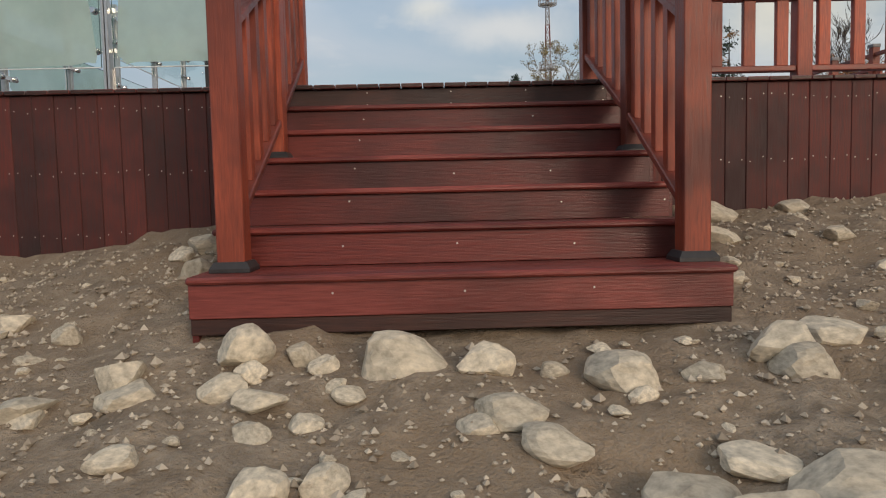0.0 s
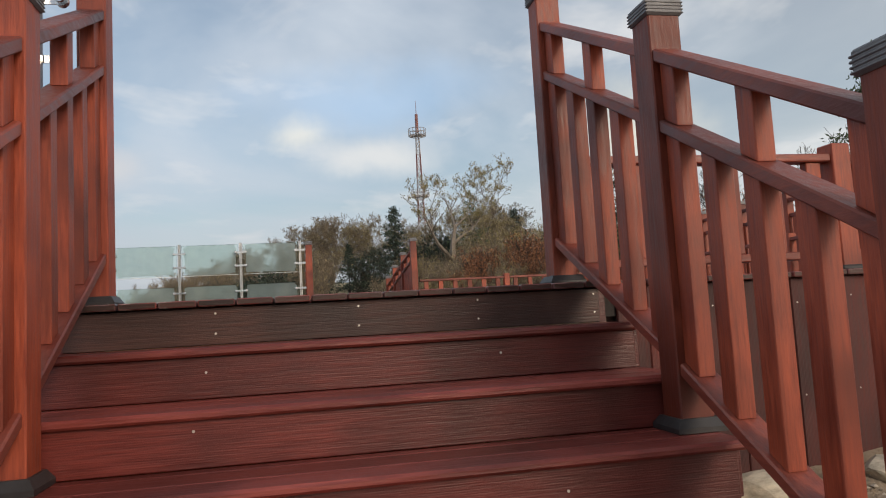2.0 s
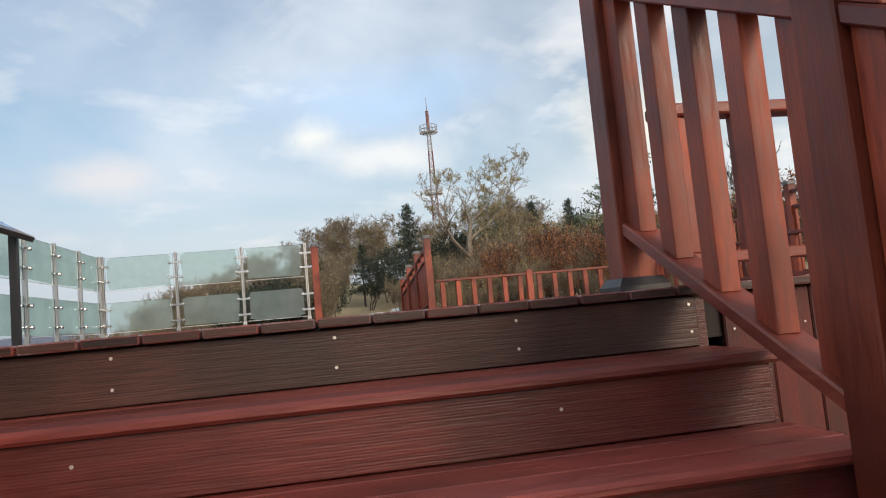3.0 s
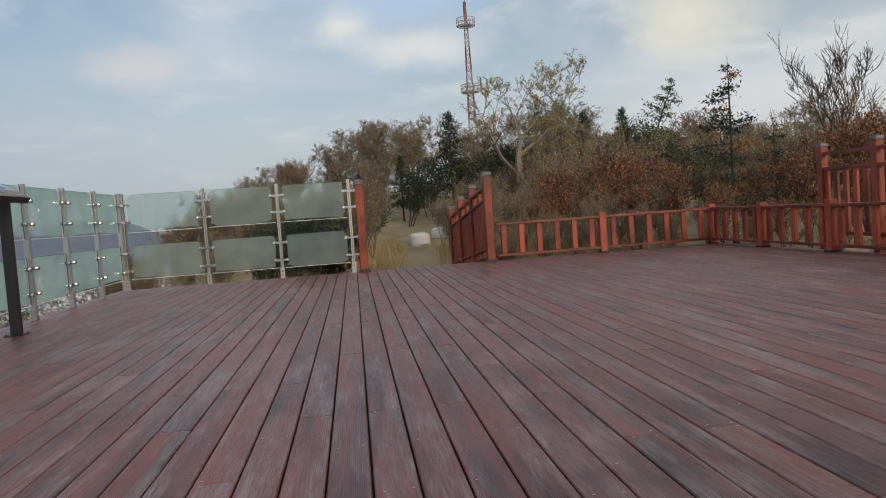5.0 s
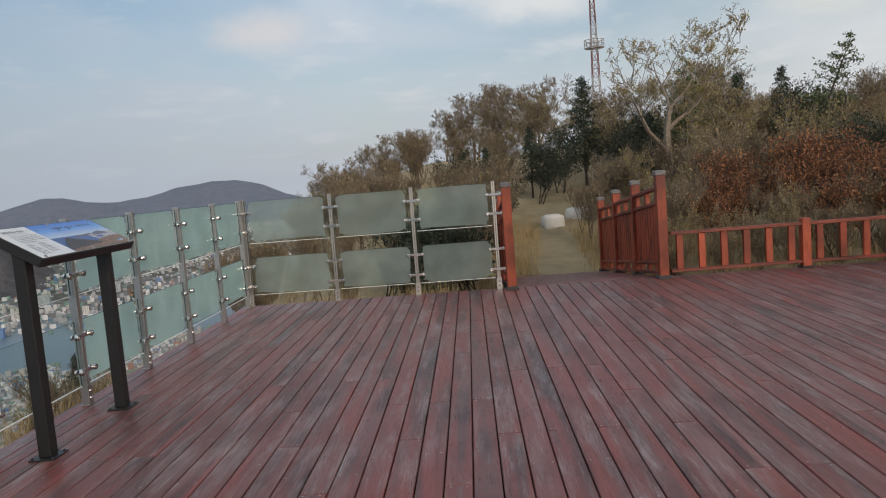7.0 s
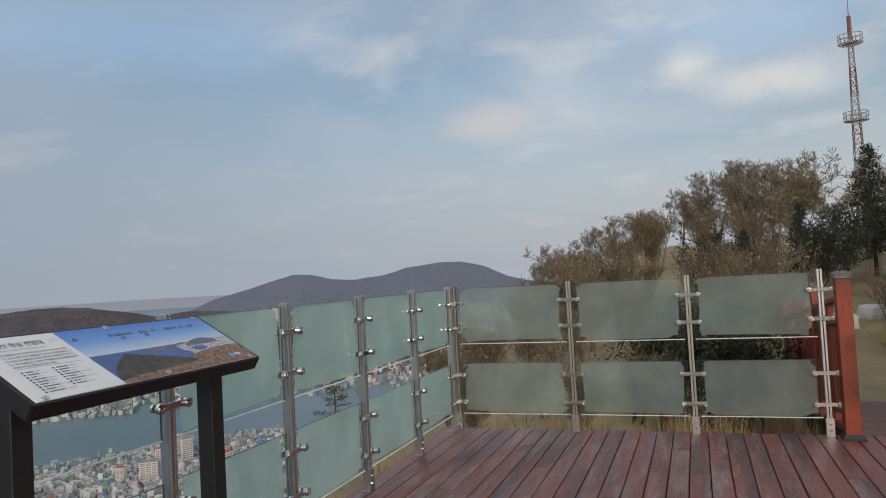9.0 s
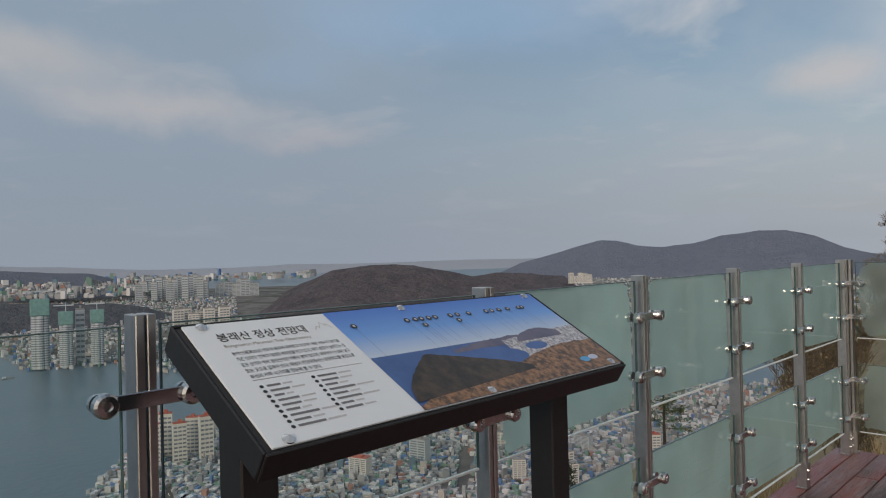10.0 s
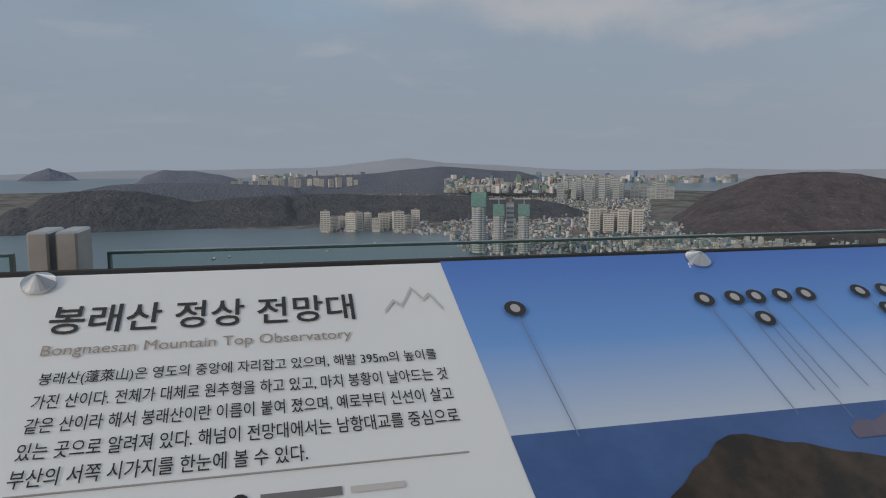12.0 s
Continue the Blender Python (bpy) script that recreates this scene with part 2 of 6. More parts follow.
steel_dull = plain("brushed_steel", (0.50, 0.50, 0.49), 0.38, 1.0, 0.10, 30, 0.05)
cap_metal = plain("cap_metal", (0.16, 0.16, 0.165), 0.55, 0.3, 0.2, 18)
black_metal = plain("black_powder_coat", (0.018, 0.018, 0.020), 0.42, 0.2, 0.15, 40, 0.05)
pad_metal = plain("pad_rubber", (0.028, 0.026, 0.027), 0.5, 0.1, 0.25, 25)
nail_metal = plain("nail_steel", (0.55, 0.52, 0.48), 0.45, 0.8, 0.2, 60, 0)


def glass_material(name, tint, gloss=0.04):
    m, t, p = material(name)
    t.nodes.remove(p)
    tr = t.nodes.new("ShaderNodeBsdfTransparent"); tr.inputs[0].default_value = (*tint, 1)
    gl = t.nodes.new("ShaderNodeBsdfGlossy"); gl.inputs["Roughness"].default_value = gloss
    fr = t.nodes.new("ShaderNodeFresnel"); fr.inputs[0].default_value = 1.45
    mx = t.nodes.new("ShaderNodeMixShader")
    t.links.new(fr.outputs[0], mx.inputs[0]); t.links.new(tr.outputs[0], mx.inputs[1]); t.links.new(gl.outputs[0], mx.inputs[2])
    t.links.new(mx.outputs[0], t.nodes["Material Output"].inputs[0])
    return m


def frost_material(name, colour, see):
    """Frosted film: scatters light through itself, lets a part of the view pass."""
    m, t, p = material(name)
    t.nodes.remove(p)
    v = place(t)
    n = noise_ramp(t, v, 2.2, 0.3, 0.72, 5.0, 0.55)
    col = blend(t, n, tuple(0.92 * c for c in colour), tuple(min(1, 1.1 * c) for c in colour))
    df = t.nodes.new("ShaderNodeBsdfDiffuse"); tl = t.nodes.new("ShaderNodeBsdfTranslucent")
    t.links.new(col, df.inputs[0]); t.links.new(col, tl.inputs[0])
    a = t.nodes.new("ShaderNodeMixShader"); a.inputs[0].default_value = 0.62
    t.links.new(df.outputs[0], a.inputs[1]); t.links.new(tl.outputs[0], a.inputs[2])
    tr = t.nodes.new("ShaderNodeBsdfTransparent"); tr.inputs[0].default_value = (0.86, 0.95, 0.92, 1)
    b = t.nodes.new("ShaderNodeMixShader")
    f = t.nodes.new("ShaderNodeMapRange")
    f.inputs["To Min"].default_value, f.inputs["To Max"].default_value = see + 0.07, max(0, see - 0.07)
    t.links.new(n, f.inputs["Value"]); t.links.new(f.outputs[0], b.inputs[0])
    t.links.new(a.outputs[0], b.inputs[1]); t.links.new(tr.outputs[0], b.inputs[2])
    t.links.new(b.outputs[0], t.nodes["Material Output"].inputs[0])
    return m


pane_glass = glass_material("clear_glass", (0.88, 0.95, 0.92))
pane_edge = plain("glass_edge", (0.06, 0.105, 0.10), 0.15, 0.0, 0.1, 30, 0)
frost = frost_material("frosted_film", (0.58, 0.72, 0.68), 0.14)
frost_thin = frost_material("thin_frosted_film", (0.60, 0.66, 0.64), 0.56)
# Pale colour that paints the highlight along each pane's lower edge.
pane_lip = plain("pane_highlight_white", (0.72, 0.76, 0.75), 0.35, 0.0, 0.08, 30, 0)


def ground_material():
    m, t, p = material("gravel_soil")
    coord = t.nodes.new("ShaderNodeTexCoord")
    v = coord.outputs["Object"]
    big = noise_ramp(t, v, 0.9, 0.38, 0.64, 4.0)
    mid = noise_ramp(t, v, 9.0, 0.35, 0.68, 6.0, 0.65)
    fine = noise_ramp(t, v, 70.0, 0.3, 0.72, 3.0, 0.6)
    col = blend(t, mid, (0.185, 0.148, 0.110), (0.38, 0.318, 0.245))
    col = blend(t, big, col, (0.28, 0.215, 0.15))
    col = blend(t, fine, col, (0.46, 0.42, 0.36), "OVERLAY")
    # dry grass and leaf litter away from the bare slope before the stairs
    sep = t.nodes.new("ShaderNodeSeparateXYZ"); t.links.new(v, sep.inputs[0])
    far = t.nodes.new("ShaderNodeMapRange")
    far.inputs["From Min"].default_value, far.inputs["From Max"].default_value = 9.0, 14.0
    t.links.new(sep.outputs["Y"], far.inputs["Value"])
    grass = blend(t, noise_ramp(t, v, 1.3, 0.4, 0.62, 5.0), (0.37, 0.295, 0.17), (0.22, 0.185, 0.095))
    grass = blend(t, fine, grass, (0.33, 0.27, 0.165))
    col = blend(t, far.outputs[0], col, grass)
    t.links.new(col, p.inputs["Base Color"])
    p.inputs["Roughness"].default_value = 0.95
    first = bump(t, p, mid, 0.5, 0.03)
    bump(t, p, fine, 0.5, 0.01, first)
    return m


soil = ground_material()
rock_mat = plain("pale_granite", (0.54, 0.475, 0.365), 0.9, 0, 0.35, 3.5, 0.5, 0.22)
gravel_mat = plain("gravel_stone", (0.30, 0.27, 0.225), 0.92, 0, 0.4, 14, 0.4)
bark_brown = plain("brown_bark", (0.155, 0.122, 0.085), 0.9, 0, 0.35, 12, 0.5)
bark = plain("grey_bark", (0.20, 0.165, 0.13), 0.9, 0, 0.35, 12, 0.5)
bark_dark = plain("dark_bark", (0.05, 0.040, 0.034), 0.9, 0, 0.35, 12, 0.5)


def leaf_material(name, c1, c2):
    m, t, p = material(name)
    g = t.nodes.new("ShaderNodeNewGeometry")
    col = blend(t, g.outputs["Random Per Island"], c1, c2)
    t.links.new(col, p.inputs["Base Color"])
    p.inputs["Roughness"].default_value = 0.7
    return m


leaf_spring = leaf_material("young_leaves", (0.17, 0.145, 0.045), (0.34, 0.27, 0.11))
leaf_bare = leaf_material("buds_and_dry_leaves", (0.17, 0.135, 0.065), (0.33, 0.27, 0.14))
leaf_russet = leaf_material("russet_leaves", (0.13, 0.042, 0.020), (0.36, 0.16, 0.06))
leaf_conifer = leaf_material("conifer_needles", (0.012, 0.022, 0.014), (0.035, 0.055, 0.028))
leaf_pine = leaf_material("pine_needles", (0.035, 0.060, 0.025), (0.10, 0.13, 0.05))
leaf_rust = leaf_material("withered_needles", (0.17, 0.085, 0.03), (0.30, 0.16, 0.06))
straw = leaf_material("dry_grass", (0.28, 0.20, 0.09), (0.50, 0.38, 0.20))
white_paint = plain("white_print", (0.70, 0.75, 0.79), 0.35, 0, 0.02, 5, 0)

# ---- building helpers ----


class Geo:
    """Collects vertices and faces for one mesh."""

    def __init__(self):
        self.v, self.f = [], []

    def add(self, verts, faces, m=None):
        o = len(self.v)
        self.v += [tuple(m @ Vector(p)) for p in verts] if m is not None else [tuple(p) for p in verts]
        self.f += [tuple(i + o for i in face) for face in faces]
        return self

    def box(self, x0, x1, y0, y1, z0, z1, c=0.004, m=None, shear=None):
        lo, hi = (x0, y0, z0), (x1, y1, z1)
        c = min(c, *((hi[i] - lo[i]) * 0.45 for i in range(3)))
        vs, fs = [], []
        for k in range(8):
            s = (k >> 2 & 1, k >> 1 & 1, k & 1)
            for a in range(3):
                vs.append(tuple((hi[i] if s[i] else lo[i]) + (0 if i == a else (-c if s[i] else c)) for i in range(3)))
        for a in range(3):
            b, d = [i for i in range(3) if i != a]
            for s in (0, 1):
                ring = []
                for sb, sd in ((0, 0), (1, 0), (1, 1), (0, 1)):
                    q = [0, 0, 0]; q[a], q[b], q[d] = s, sb, sd
                    ring.append((q[0] * 4 + q[1] * 2 + q[2]) * 3 + a)
                fs.append(ring)
            for sb in (0, 1):
                for sd in (0, 1):
                    q = [0, 0, 0]; q[b], q[d] = sb, sd
                    k0 = q[0] * 4 + q[1] * 2 + q[2]; q[a] = 1
                    k1 = q[0] * 4 + q[1] * 2 + q[2]
                    fs.append([k0 * 3 + b, k1 * 3 + b, k1 * 3 + d, k0 * 3 + d])
        for k in range(8):
            fs.append([k * 3, k * 3 + 1, k * 3 + 2])
        mid = [(lo[i] + hi[i]) / 2 for i in range(3)]
        for j, face in enumerate(fs):
            p = [Vector(vs[i]) for i in face]
            n = (p[1] - p[0]).cross(p[2] - p[0])
            if n.dot(sum(p, Vector()) / len(p) - Vector(mid)) < 0:
                fs[j] = face[::-1]
        if shear:
            vs = [shear(p) for p in vs]
        return self.add(vs, fs, m)

    def tube(self, p0, p1, r0, r1, n=8, caps=True):
        p0, p1 = Vector(p0), Vector(p1)
        q = (p1 - p0).to_track_quat("Z", "Y").to_matrix()
        vs = []
        for p, r in ((p0, r0), (p1, r1)):
            for i in range(n):
                a = 2 * math.pi * i / n
                vs.append(p + q @ Vector((r * math.cos(a), r * math.sin(a), 0)))
        fs = [(i, (i + 1) % n, n + (i + 1) % n, n + i) for i in range(n)]
        if caps:
            fs += [tuple(range(n))[::-1], tuple(range(n, 2 * n))]
        return self.add(vs, fs)

    def lathe(self, profile, m=None, n=16):
        vs, fs = [], []
        for r, z in profile:
            vs += [(r * math.cos(2 * math.pi * i / n), r * math.sin(2 * math.pi * i / n), z) for i in range(n)]
        for k in range(len(profile) - 1):
            fs += [(k * n + i, k * n + (i + 1) % n, (k + 1) * n + (i + 1) % n, (k + 1) * n + i) for i in range(n)]
        fs += [tuple(range(n))[::-1], tuple(range((len(profile) - 1) * n, len(profile) * n))]
        return self.add(vs, fs, m)

    def mesh(self, name, mat, smooth=False):
        me = bpy.data.meshes.new(name)
        me.from_pydata(self.v, [], self.f)
        if mat:
            me.materials.append(mat)
        if smooth:
            me.shade_smooth()
        me.update()
        return me

    def ob(self, name, mat, parent=None, label="", smooth=False):
        o = new(name, self.mesh(name, mat, smooth))
        if parent is not None:
            o.parent = parent
        if label:
            o["label"] = label
        return o


def thing(name, label, category, group="", at=None):
    e = new(name)
    e.empty_display_size = 0.1
    if at is not None:
        e.matrix_basis = at
    return tagged(e, label, category, group)


def piece(name, me, parent, m):
    """One more object on a shared mesh, as a part."""
    o = new(name, me)
    o.parent = parent
    o.matrix_basis = m
    return o


def lattice(ix, iy, seed):
    h = (ix.astype(np.int64) * 374761393 + iy.astype(np.int64) * 668265263 + seed * 974711) & 0x7FFFFFFF
    h = ((h ^ (h >> 13)) * 1274126177) & 0x7FFFFFFF
    return (h & 0xFFFF) / 65535.0


def value_noise(x, y, seed=0):
    ix, iy = np.floor(x), np.floor(y)
    fx, fy = x - ix, y - iy
    fx, fy = fx * fx * (3 - 2 * fx), fy * fy * (3 - 2 * fy)
    a, b = lattice(ix, iy, seed), lattice(ix + 1, iy, seed)
    c, d = lattice(ix, iy + 1, seed), lattice(ix + 1, iy + 1, seed)
    return (a + (b - a) * fx) * (1 - fy) + (c + (d - c) * fx) * fy - 0.5


def fbm(x, y, octaves=4, seed=0):
    x, y = np.asarray(x, float), np.asarray(y, float)
    out, amp = 0, 1.0
    for k in range(octaves):
        out = out + amp * value_noise(x * 2 ** k + 17.3 * k, y * 2 ** k + 5.1 * k, seed + k)
        amp *= 0.5
    return out


def grid_mesh(name, xs, ys, z, mat, smooth=True):
    """A height field over the lines xs and ys."""
    nx, ny = len(xs), len(ys)
    gx, gy = np.meshgrid(xs, ys)
    vs = np.stack([gx.ravel(), gy.ravel(), z.ravel()], 1)
    i = (np.arange(ny - 1)[:, None] * nx + np.arange(nx - 1)[None]).ravel()
    fs = np.stack([i, i + 1, i + nx + 1, i + nx], 1)
    me = bpy.data.meshes.new(name)
    me.from_pydata(vs.tolist(), [], fs.tolist())
    me.materials.append(mat)
    if smooth:
        me.shade_smooth()
    me.update()
    return me

# ---- ground ----


def step01(x, a, b):
    u = np.clip((np.asarray(x, float) - a) / (b - a), 0, 1)
    return u * u * (3 - 2 * u)


def ground_z(x, y):
    x, y = np.asarray(x, float), np.asarray(y, float)
    front = np.where(y > 4.4, -1.39 + 0.235 * (y - 4.4), -1.39 - 0.16 * (4.4 - y))
    front = np.where(y < -30, -1.39 - 0.16 * 34.4 - 0.05 * (-30 - y), front)
    front = front - 0.26 * step01(1.9 - x, 0, 2.0) * step01(y, 3.0, 6.0) + 0.10 * step01(x, 4.2, 6.5)
    back = np.where(y < 21.5, -0.85 + 0.065 * (y - 17), -0.557 + 0.05 * np.clip(y - 21.5, 0, 8.5) + 0.20 * np.clip(y - 30, 0, 8) + 0.05 * np.clip(y - 38, 0, 32)
                    - 0.08 * np.clip(y - 75, 0, 5000))
    back = back + 0.45 * step01(x, 5.2, 6.2) * step01(y, 17.0, 17.6) * (1 - step01(y, 20, 24)) + 0.07 * np.clip(x - 6, 0, 30) * step01(y, 17, 22)
    z = front + (back - front) * step01(y, 7.0, 17.2)
    side = -0.55 + 0.14 * np.clip(x - 9.2, 0, 25) - 0.06 * np.clip(x - 60, 0, 5000)
    z = z + (side - z) * step01(x, 9.0, 10.5) * step01(y, 5.0, 8.0) * (1 - step01(y, 17, 24))
    edge = np.where(y > 17.5, -0.65 + 1.2 * step01(y, 17.5, 26), -0.65)
    drop = np.clip(edge - x, 0, 5000)
    z = z - 0.28 * np.clip(drop, 0, 3.0) - 0.72 * np.clip(drop - 3.0, 0, 5000)
    rough = step01(np.abs(x - 3) + np.abs(y - 12), 10, 60)
    z = z + 0.10 * fbm(x * 0.9, y * 0.9, 3, 3) + 0.05 * fbm(x * 4.1, y * 4.1, 3, 9) + rough * 1.2 * fbm(x * 0.08, y * 0.08, 3, 5)
    return np.maximum(z, -150.0)


def lines(lo, hi, step, far, grow=1.17):
    mid = list(np.arange(lo, hi + step / 2, step))
    a, s = hi, step
    while a < far:
        s *= grow; a += s; mid.append(a)
    a, s = lo, step
    while a > -far:
        s *= grow; a -= s; mid.insert(0, a)
    return np.array(mid)


gxs, gys = lines(-3.0, 9.0, 0.085, 4800), lines(0.0, 7.0, 0.085, 4800)
gg = np.meshgrid(gxs, gys)
gz = ground_z(gg[0], gg[1])
near = (gg[1] < 6.6) & (gg[1] > -3) & (np.abs(gg[0] - 3) < 8)
gz = gz + np.where(near, 0.055 * fbm(gg[0] * 7.0, gg[1] * 7.0, 3, 21), 0)
# flat below the deck
under = (gg[0] > -0.6) & (gg[0] < 8.9) & (gg[1] > 6.5) & (gg[1] < 17.1)
gz = np.where(under, np.minimum(gz, -0.45), gz)
ground = tagged(new("ground", grid_mesh("ground", gxs, gys, gz, soil)), "bare stony mountain soil with dry grass", "ground", kind="structure")

# ---- deck ----
PITCH, DECK_X0, DECK_X1, DECK_Y0, DECK_Y1 = 0.1475, -0.66, 8.98, 6.36, 17.24
deck = tagged(thing("floor_deck", "weathered red-brown grooved timber deck boards", "deck"), kind="structure")
# Solid box instead of joists: paints the gaps dark, hides the ground.
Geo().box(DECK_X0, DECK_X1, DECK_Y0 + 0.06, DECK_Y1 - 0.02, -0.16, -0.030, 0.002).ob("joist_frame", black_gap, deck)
plank_mesh = {}
for length in (0.68, 1.36, 2.04, 2.72):
    g = Geo().box(-0.0702, 0.0702, 0.002, length - 0.002, -0.026, 0, 0.004)
    me = g.mesh("deck_plank", wood_deck)
    me.materials.append(wood_dark)
    for poly in me.polygons:
        poly.material_index = 1 if abs(poly.normal.y) > 0.9 else 0
    plank_mesh[length] = me
screws = Geo()
disc = [(0.0055 * math.cos(a * 1.0472), 0.0055 * math.sin(a * 1.0472), 0.0016) for a in range(6)]
rng = random.Random(4)
rows_of = [(2.72, 2.72, 2.72, 2.72), (0.68, 2.72, 2.72, 2.72, 2.04), (1.36, 2.72, 2.72, 2.72, 1.36), (2.04, 2.72, 2.72, 2.72, 0.68)]
planks = []
row, last = 0, -1
x = 2.75 + PITCH / 2 - 23 * PITCH
while x < DECK_X1 - 0.06:
    kind_of = rng.choice([k for k in range(4) if k != last])
    last = kind_of
    y = DECK_Y0 + rng.uniform(-0.006, 0.004)
    for length in rows_of[kind_of]:
        planks.append((length, x, y))
        for yy in (y + 0.022, y + length - 0.022, y + length * 0.33, y + length * 0.66):
            for dx in (-0.045, 0.045):
                if rng.random() < 0.82:
                    screws.add(disc, [(0, 1, 2, 3, 4, 5)], pose(x + dx + rng.uniform(-0.006, 0.006), yy + rng.uniform(-0.005, 0.005), 0.0002))
        y += length
    x += PITCH
tagged(screws.ob("deck_screws", nail_metal), "small steel screw heads in the deck boards", "screws", kind="stuff")

# fascia boards that close the deck's front, with their screws
fascia_left = tagged(thing("wall_fascia_left", "vertical red-stained plank fascia below the deck edge", "wall"), kind="structure")
fascia_right = tagged(thing("wall_fascia_right", "vertical red-stained plank fascia below the deck edge", "wall"), kind="structure")
fmesh = Geo().box(-0.0722, 0.0722, -0.02, 0, -1.75, -0.030, 0.004).mesh("fascia_plank", wood_fascia)
nails = Geo()
for wall, x0, x1 in ((fascia_left, -0.62, 1.90), (fascia_right, 4.24, 9.0)):
    # Near-black sheet behind the planks, for the shade in their joints.
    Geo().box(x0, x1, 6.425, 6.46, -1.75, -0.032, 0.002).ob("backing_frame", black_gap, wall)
    x = x0 + 0.072
    while x < x1 - 0.02:
        piece("fascia_plank", fmesh, wall, pose(x, 6.42 + rng.uniform(-0.002, 0.002), 0))
        for z in (-0.13, -0.14 - 0.42, -0.98):
            for dx in (-0.045, 0.045):
                if z > -0.9 or x < 2:
                    nails.add([(0.75 * p[0], 0.75 * p[1], p[2]) for p in disc], [(0, 1, 2, 3, 4, 5)], pose(x + dx, 6.3985, z + rng.uniform(-0.02, 0.02), 90))
        x += 0.1465
Geo().box(8.96, 9.0, 6.46, 17.2, -1.3, -0.032, 0.003).ob("side_board", wood_fascia, fascia_right)
Geo().box(-0.66, -0.62, 6.42, 17.2, -1.3, -0.032, 0.003).ob("side_board", wood_fascia, fascia_left)

# ---- stairs ----
STAIR_X0, STAIR_X1, RISE, GO = 1.925, 4.185, 0.18, 0.32
riser_y = [4.40] + [4.80 + GO * k for k in range(6)]
stairs = tagged(thing("stairs", "red-stained timber staircase of seven steps up to the deck", "stairs"), kind="structure")
for k in range(7):
    top = -1.08 + RISE * k
    y0 = riser_y[k]
    if k < 6:
        y1 = riser_y[k + 1]
        edge = rng.uniform(-0.004, 0.004)
        g = Geo().box(STAIR_X0 + edge, STAIR_X1 + edge, y0 - 0.032, y0 + 0.108, top - 0.030, top, 0.009)
        g.ob("nosing", wood_tread, stairs, "worn rounded step edge")
        y = y0 + 0.114
        while y < y1 - 0.02:
            yy = min(y + 0.14, y1 + 0.001)
            Geo().box(STAIR_X0 + 0.004, STAIR_X1 - 0.004, y, yy, top - 0.027, top - 0.001, 0.004).ob("tread_plank", wood_tread, stairs)
            y = yy + 0.005
    # The top riser, under the deck edge, takes the darkest wood colour.
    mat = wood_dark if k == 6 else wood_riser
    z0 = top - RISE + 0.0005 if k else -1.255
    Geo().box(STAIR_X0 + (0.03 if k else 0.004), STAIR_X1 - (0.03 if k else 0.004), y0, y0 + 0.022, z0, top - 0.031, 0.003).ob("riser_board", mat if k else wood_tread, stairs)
    for x in (2.52, 3.06 + rng.uniform(-0.03, 0.03), 3.6, 4.13):
        for z in ((top - 0.055, top - 0.135) if k == 6 else (top - 0.085 + rng.uniform(-0.02, 0.02),)):
            if k == 6 or rng.random() < 0.75:
                nails.add([(0.9 * p[0], 0.9 * p[1], p[2]) for p in disc], [(0, 1, 2, 3, 4, 5)], pose(x, y0 - 0.0005, z, 90))
Geo().box(STAIR_X0 + 0.006, STAIR_X1 - 0.006, 4.412, 4.44, -1.325, -1.2565, 0.003).ob("base_board", wood_dark, stairs, "dark bottom board")
for x0 in (STAIR_X0 + 0.006, STAIR_X1 - 0.034):
    g = Geo()
    for k in range(7):
        top = -1.08 + RISE * k
        g.box(x0, x0 + 0.028, riser_y[k] + 0.024, 6.41, top - RISE - (0.12 if k == 0 else 0), top - 0.032, 0.002)
    g.ob("stringer", wood_riser, stairs)
tagged(nails.ob("board_nails", nail_metal), "small steel screw heads in steps and fascia", "screws", kind="stuff")
Geo().box(1.98, 2.05, 4.45, 4.52, -1.75, -1.325, 0.004).ob("foot_post", wood_dark, stairs)

# ---- posts and railings ----
SLOPE = 0.54 / 1.04


def big_post(parent, x, y, z, height=1.42, half=0.06, pad=True):
    Geo().box(x - half, x + half, y - half, y + half, z, z + height - 0.06, 0.005).ob("post", wood_post, parent)
    g = Geo().box(x - half - 0.009, x + half + 0.009, y - half - 0.009, y + half + 0.009, z + height - 0.066, z + height - 0.006, 0.006)
    for k in range(4):
        zz = z + height - 0.060 + 0.012 * k
        g.box(x - half - 0.0115, x + half + 0.0115, y - half - 0.0115, y + half + 0.0115, zz, zz + 0.006, 0.002)
    g.add([(x - half, y - half, z + height - 0.006), (x + half, y - half, z + height - 0.006), (x + half, y + half, z + height - 0.006),
           (x - half, y + half, z + height - 0.006), (x, y, z + height + 0.006)], [(0, 1, 4), (1, 2, 4), (2, 3, 4), (3, 0, 4)])
    g.ob("post_cap", cap_metal, parent, "ribbed grey metal cap")
    if pad:
        a, b = half + 0.028, half + 0.010
        vs = [(x + sx * r, y + sy * r, zz) for r, zz in ((a, z + 0.001), (a, z + 0.018), (b, z + 0.046)) for sx, sy in ((-1, -1), (1, -1), (1, 1), (-1, 1))]
        fs = [(k * 4 + i, k * 4 + (i + 1) % 4, k * 4 + 4 + (i + 1) % 4, k * 4 + 4 + i) for k in range(2) for i in range(4)] + [(8, 9, 10, 11), (3, 2, 1, 0)]
        Geo().add(vs, fs).ob("post_pad", pad_metal, parent, "black bevelled base pad")


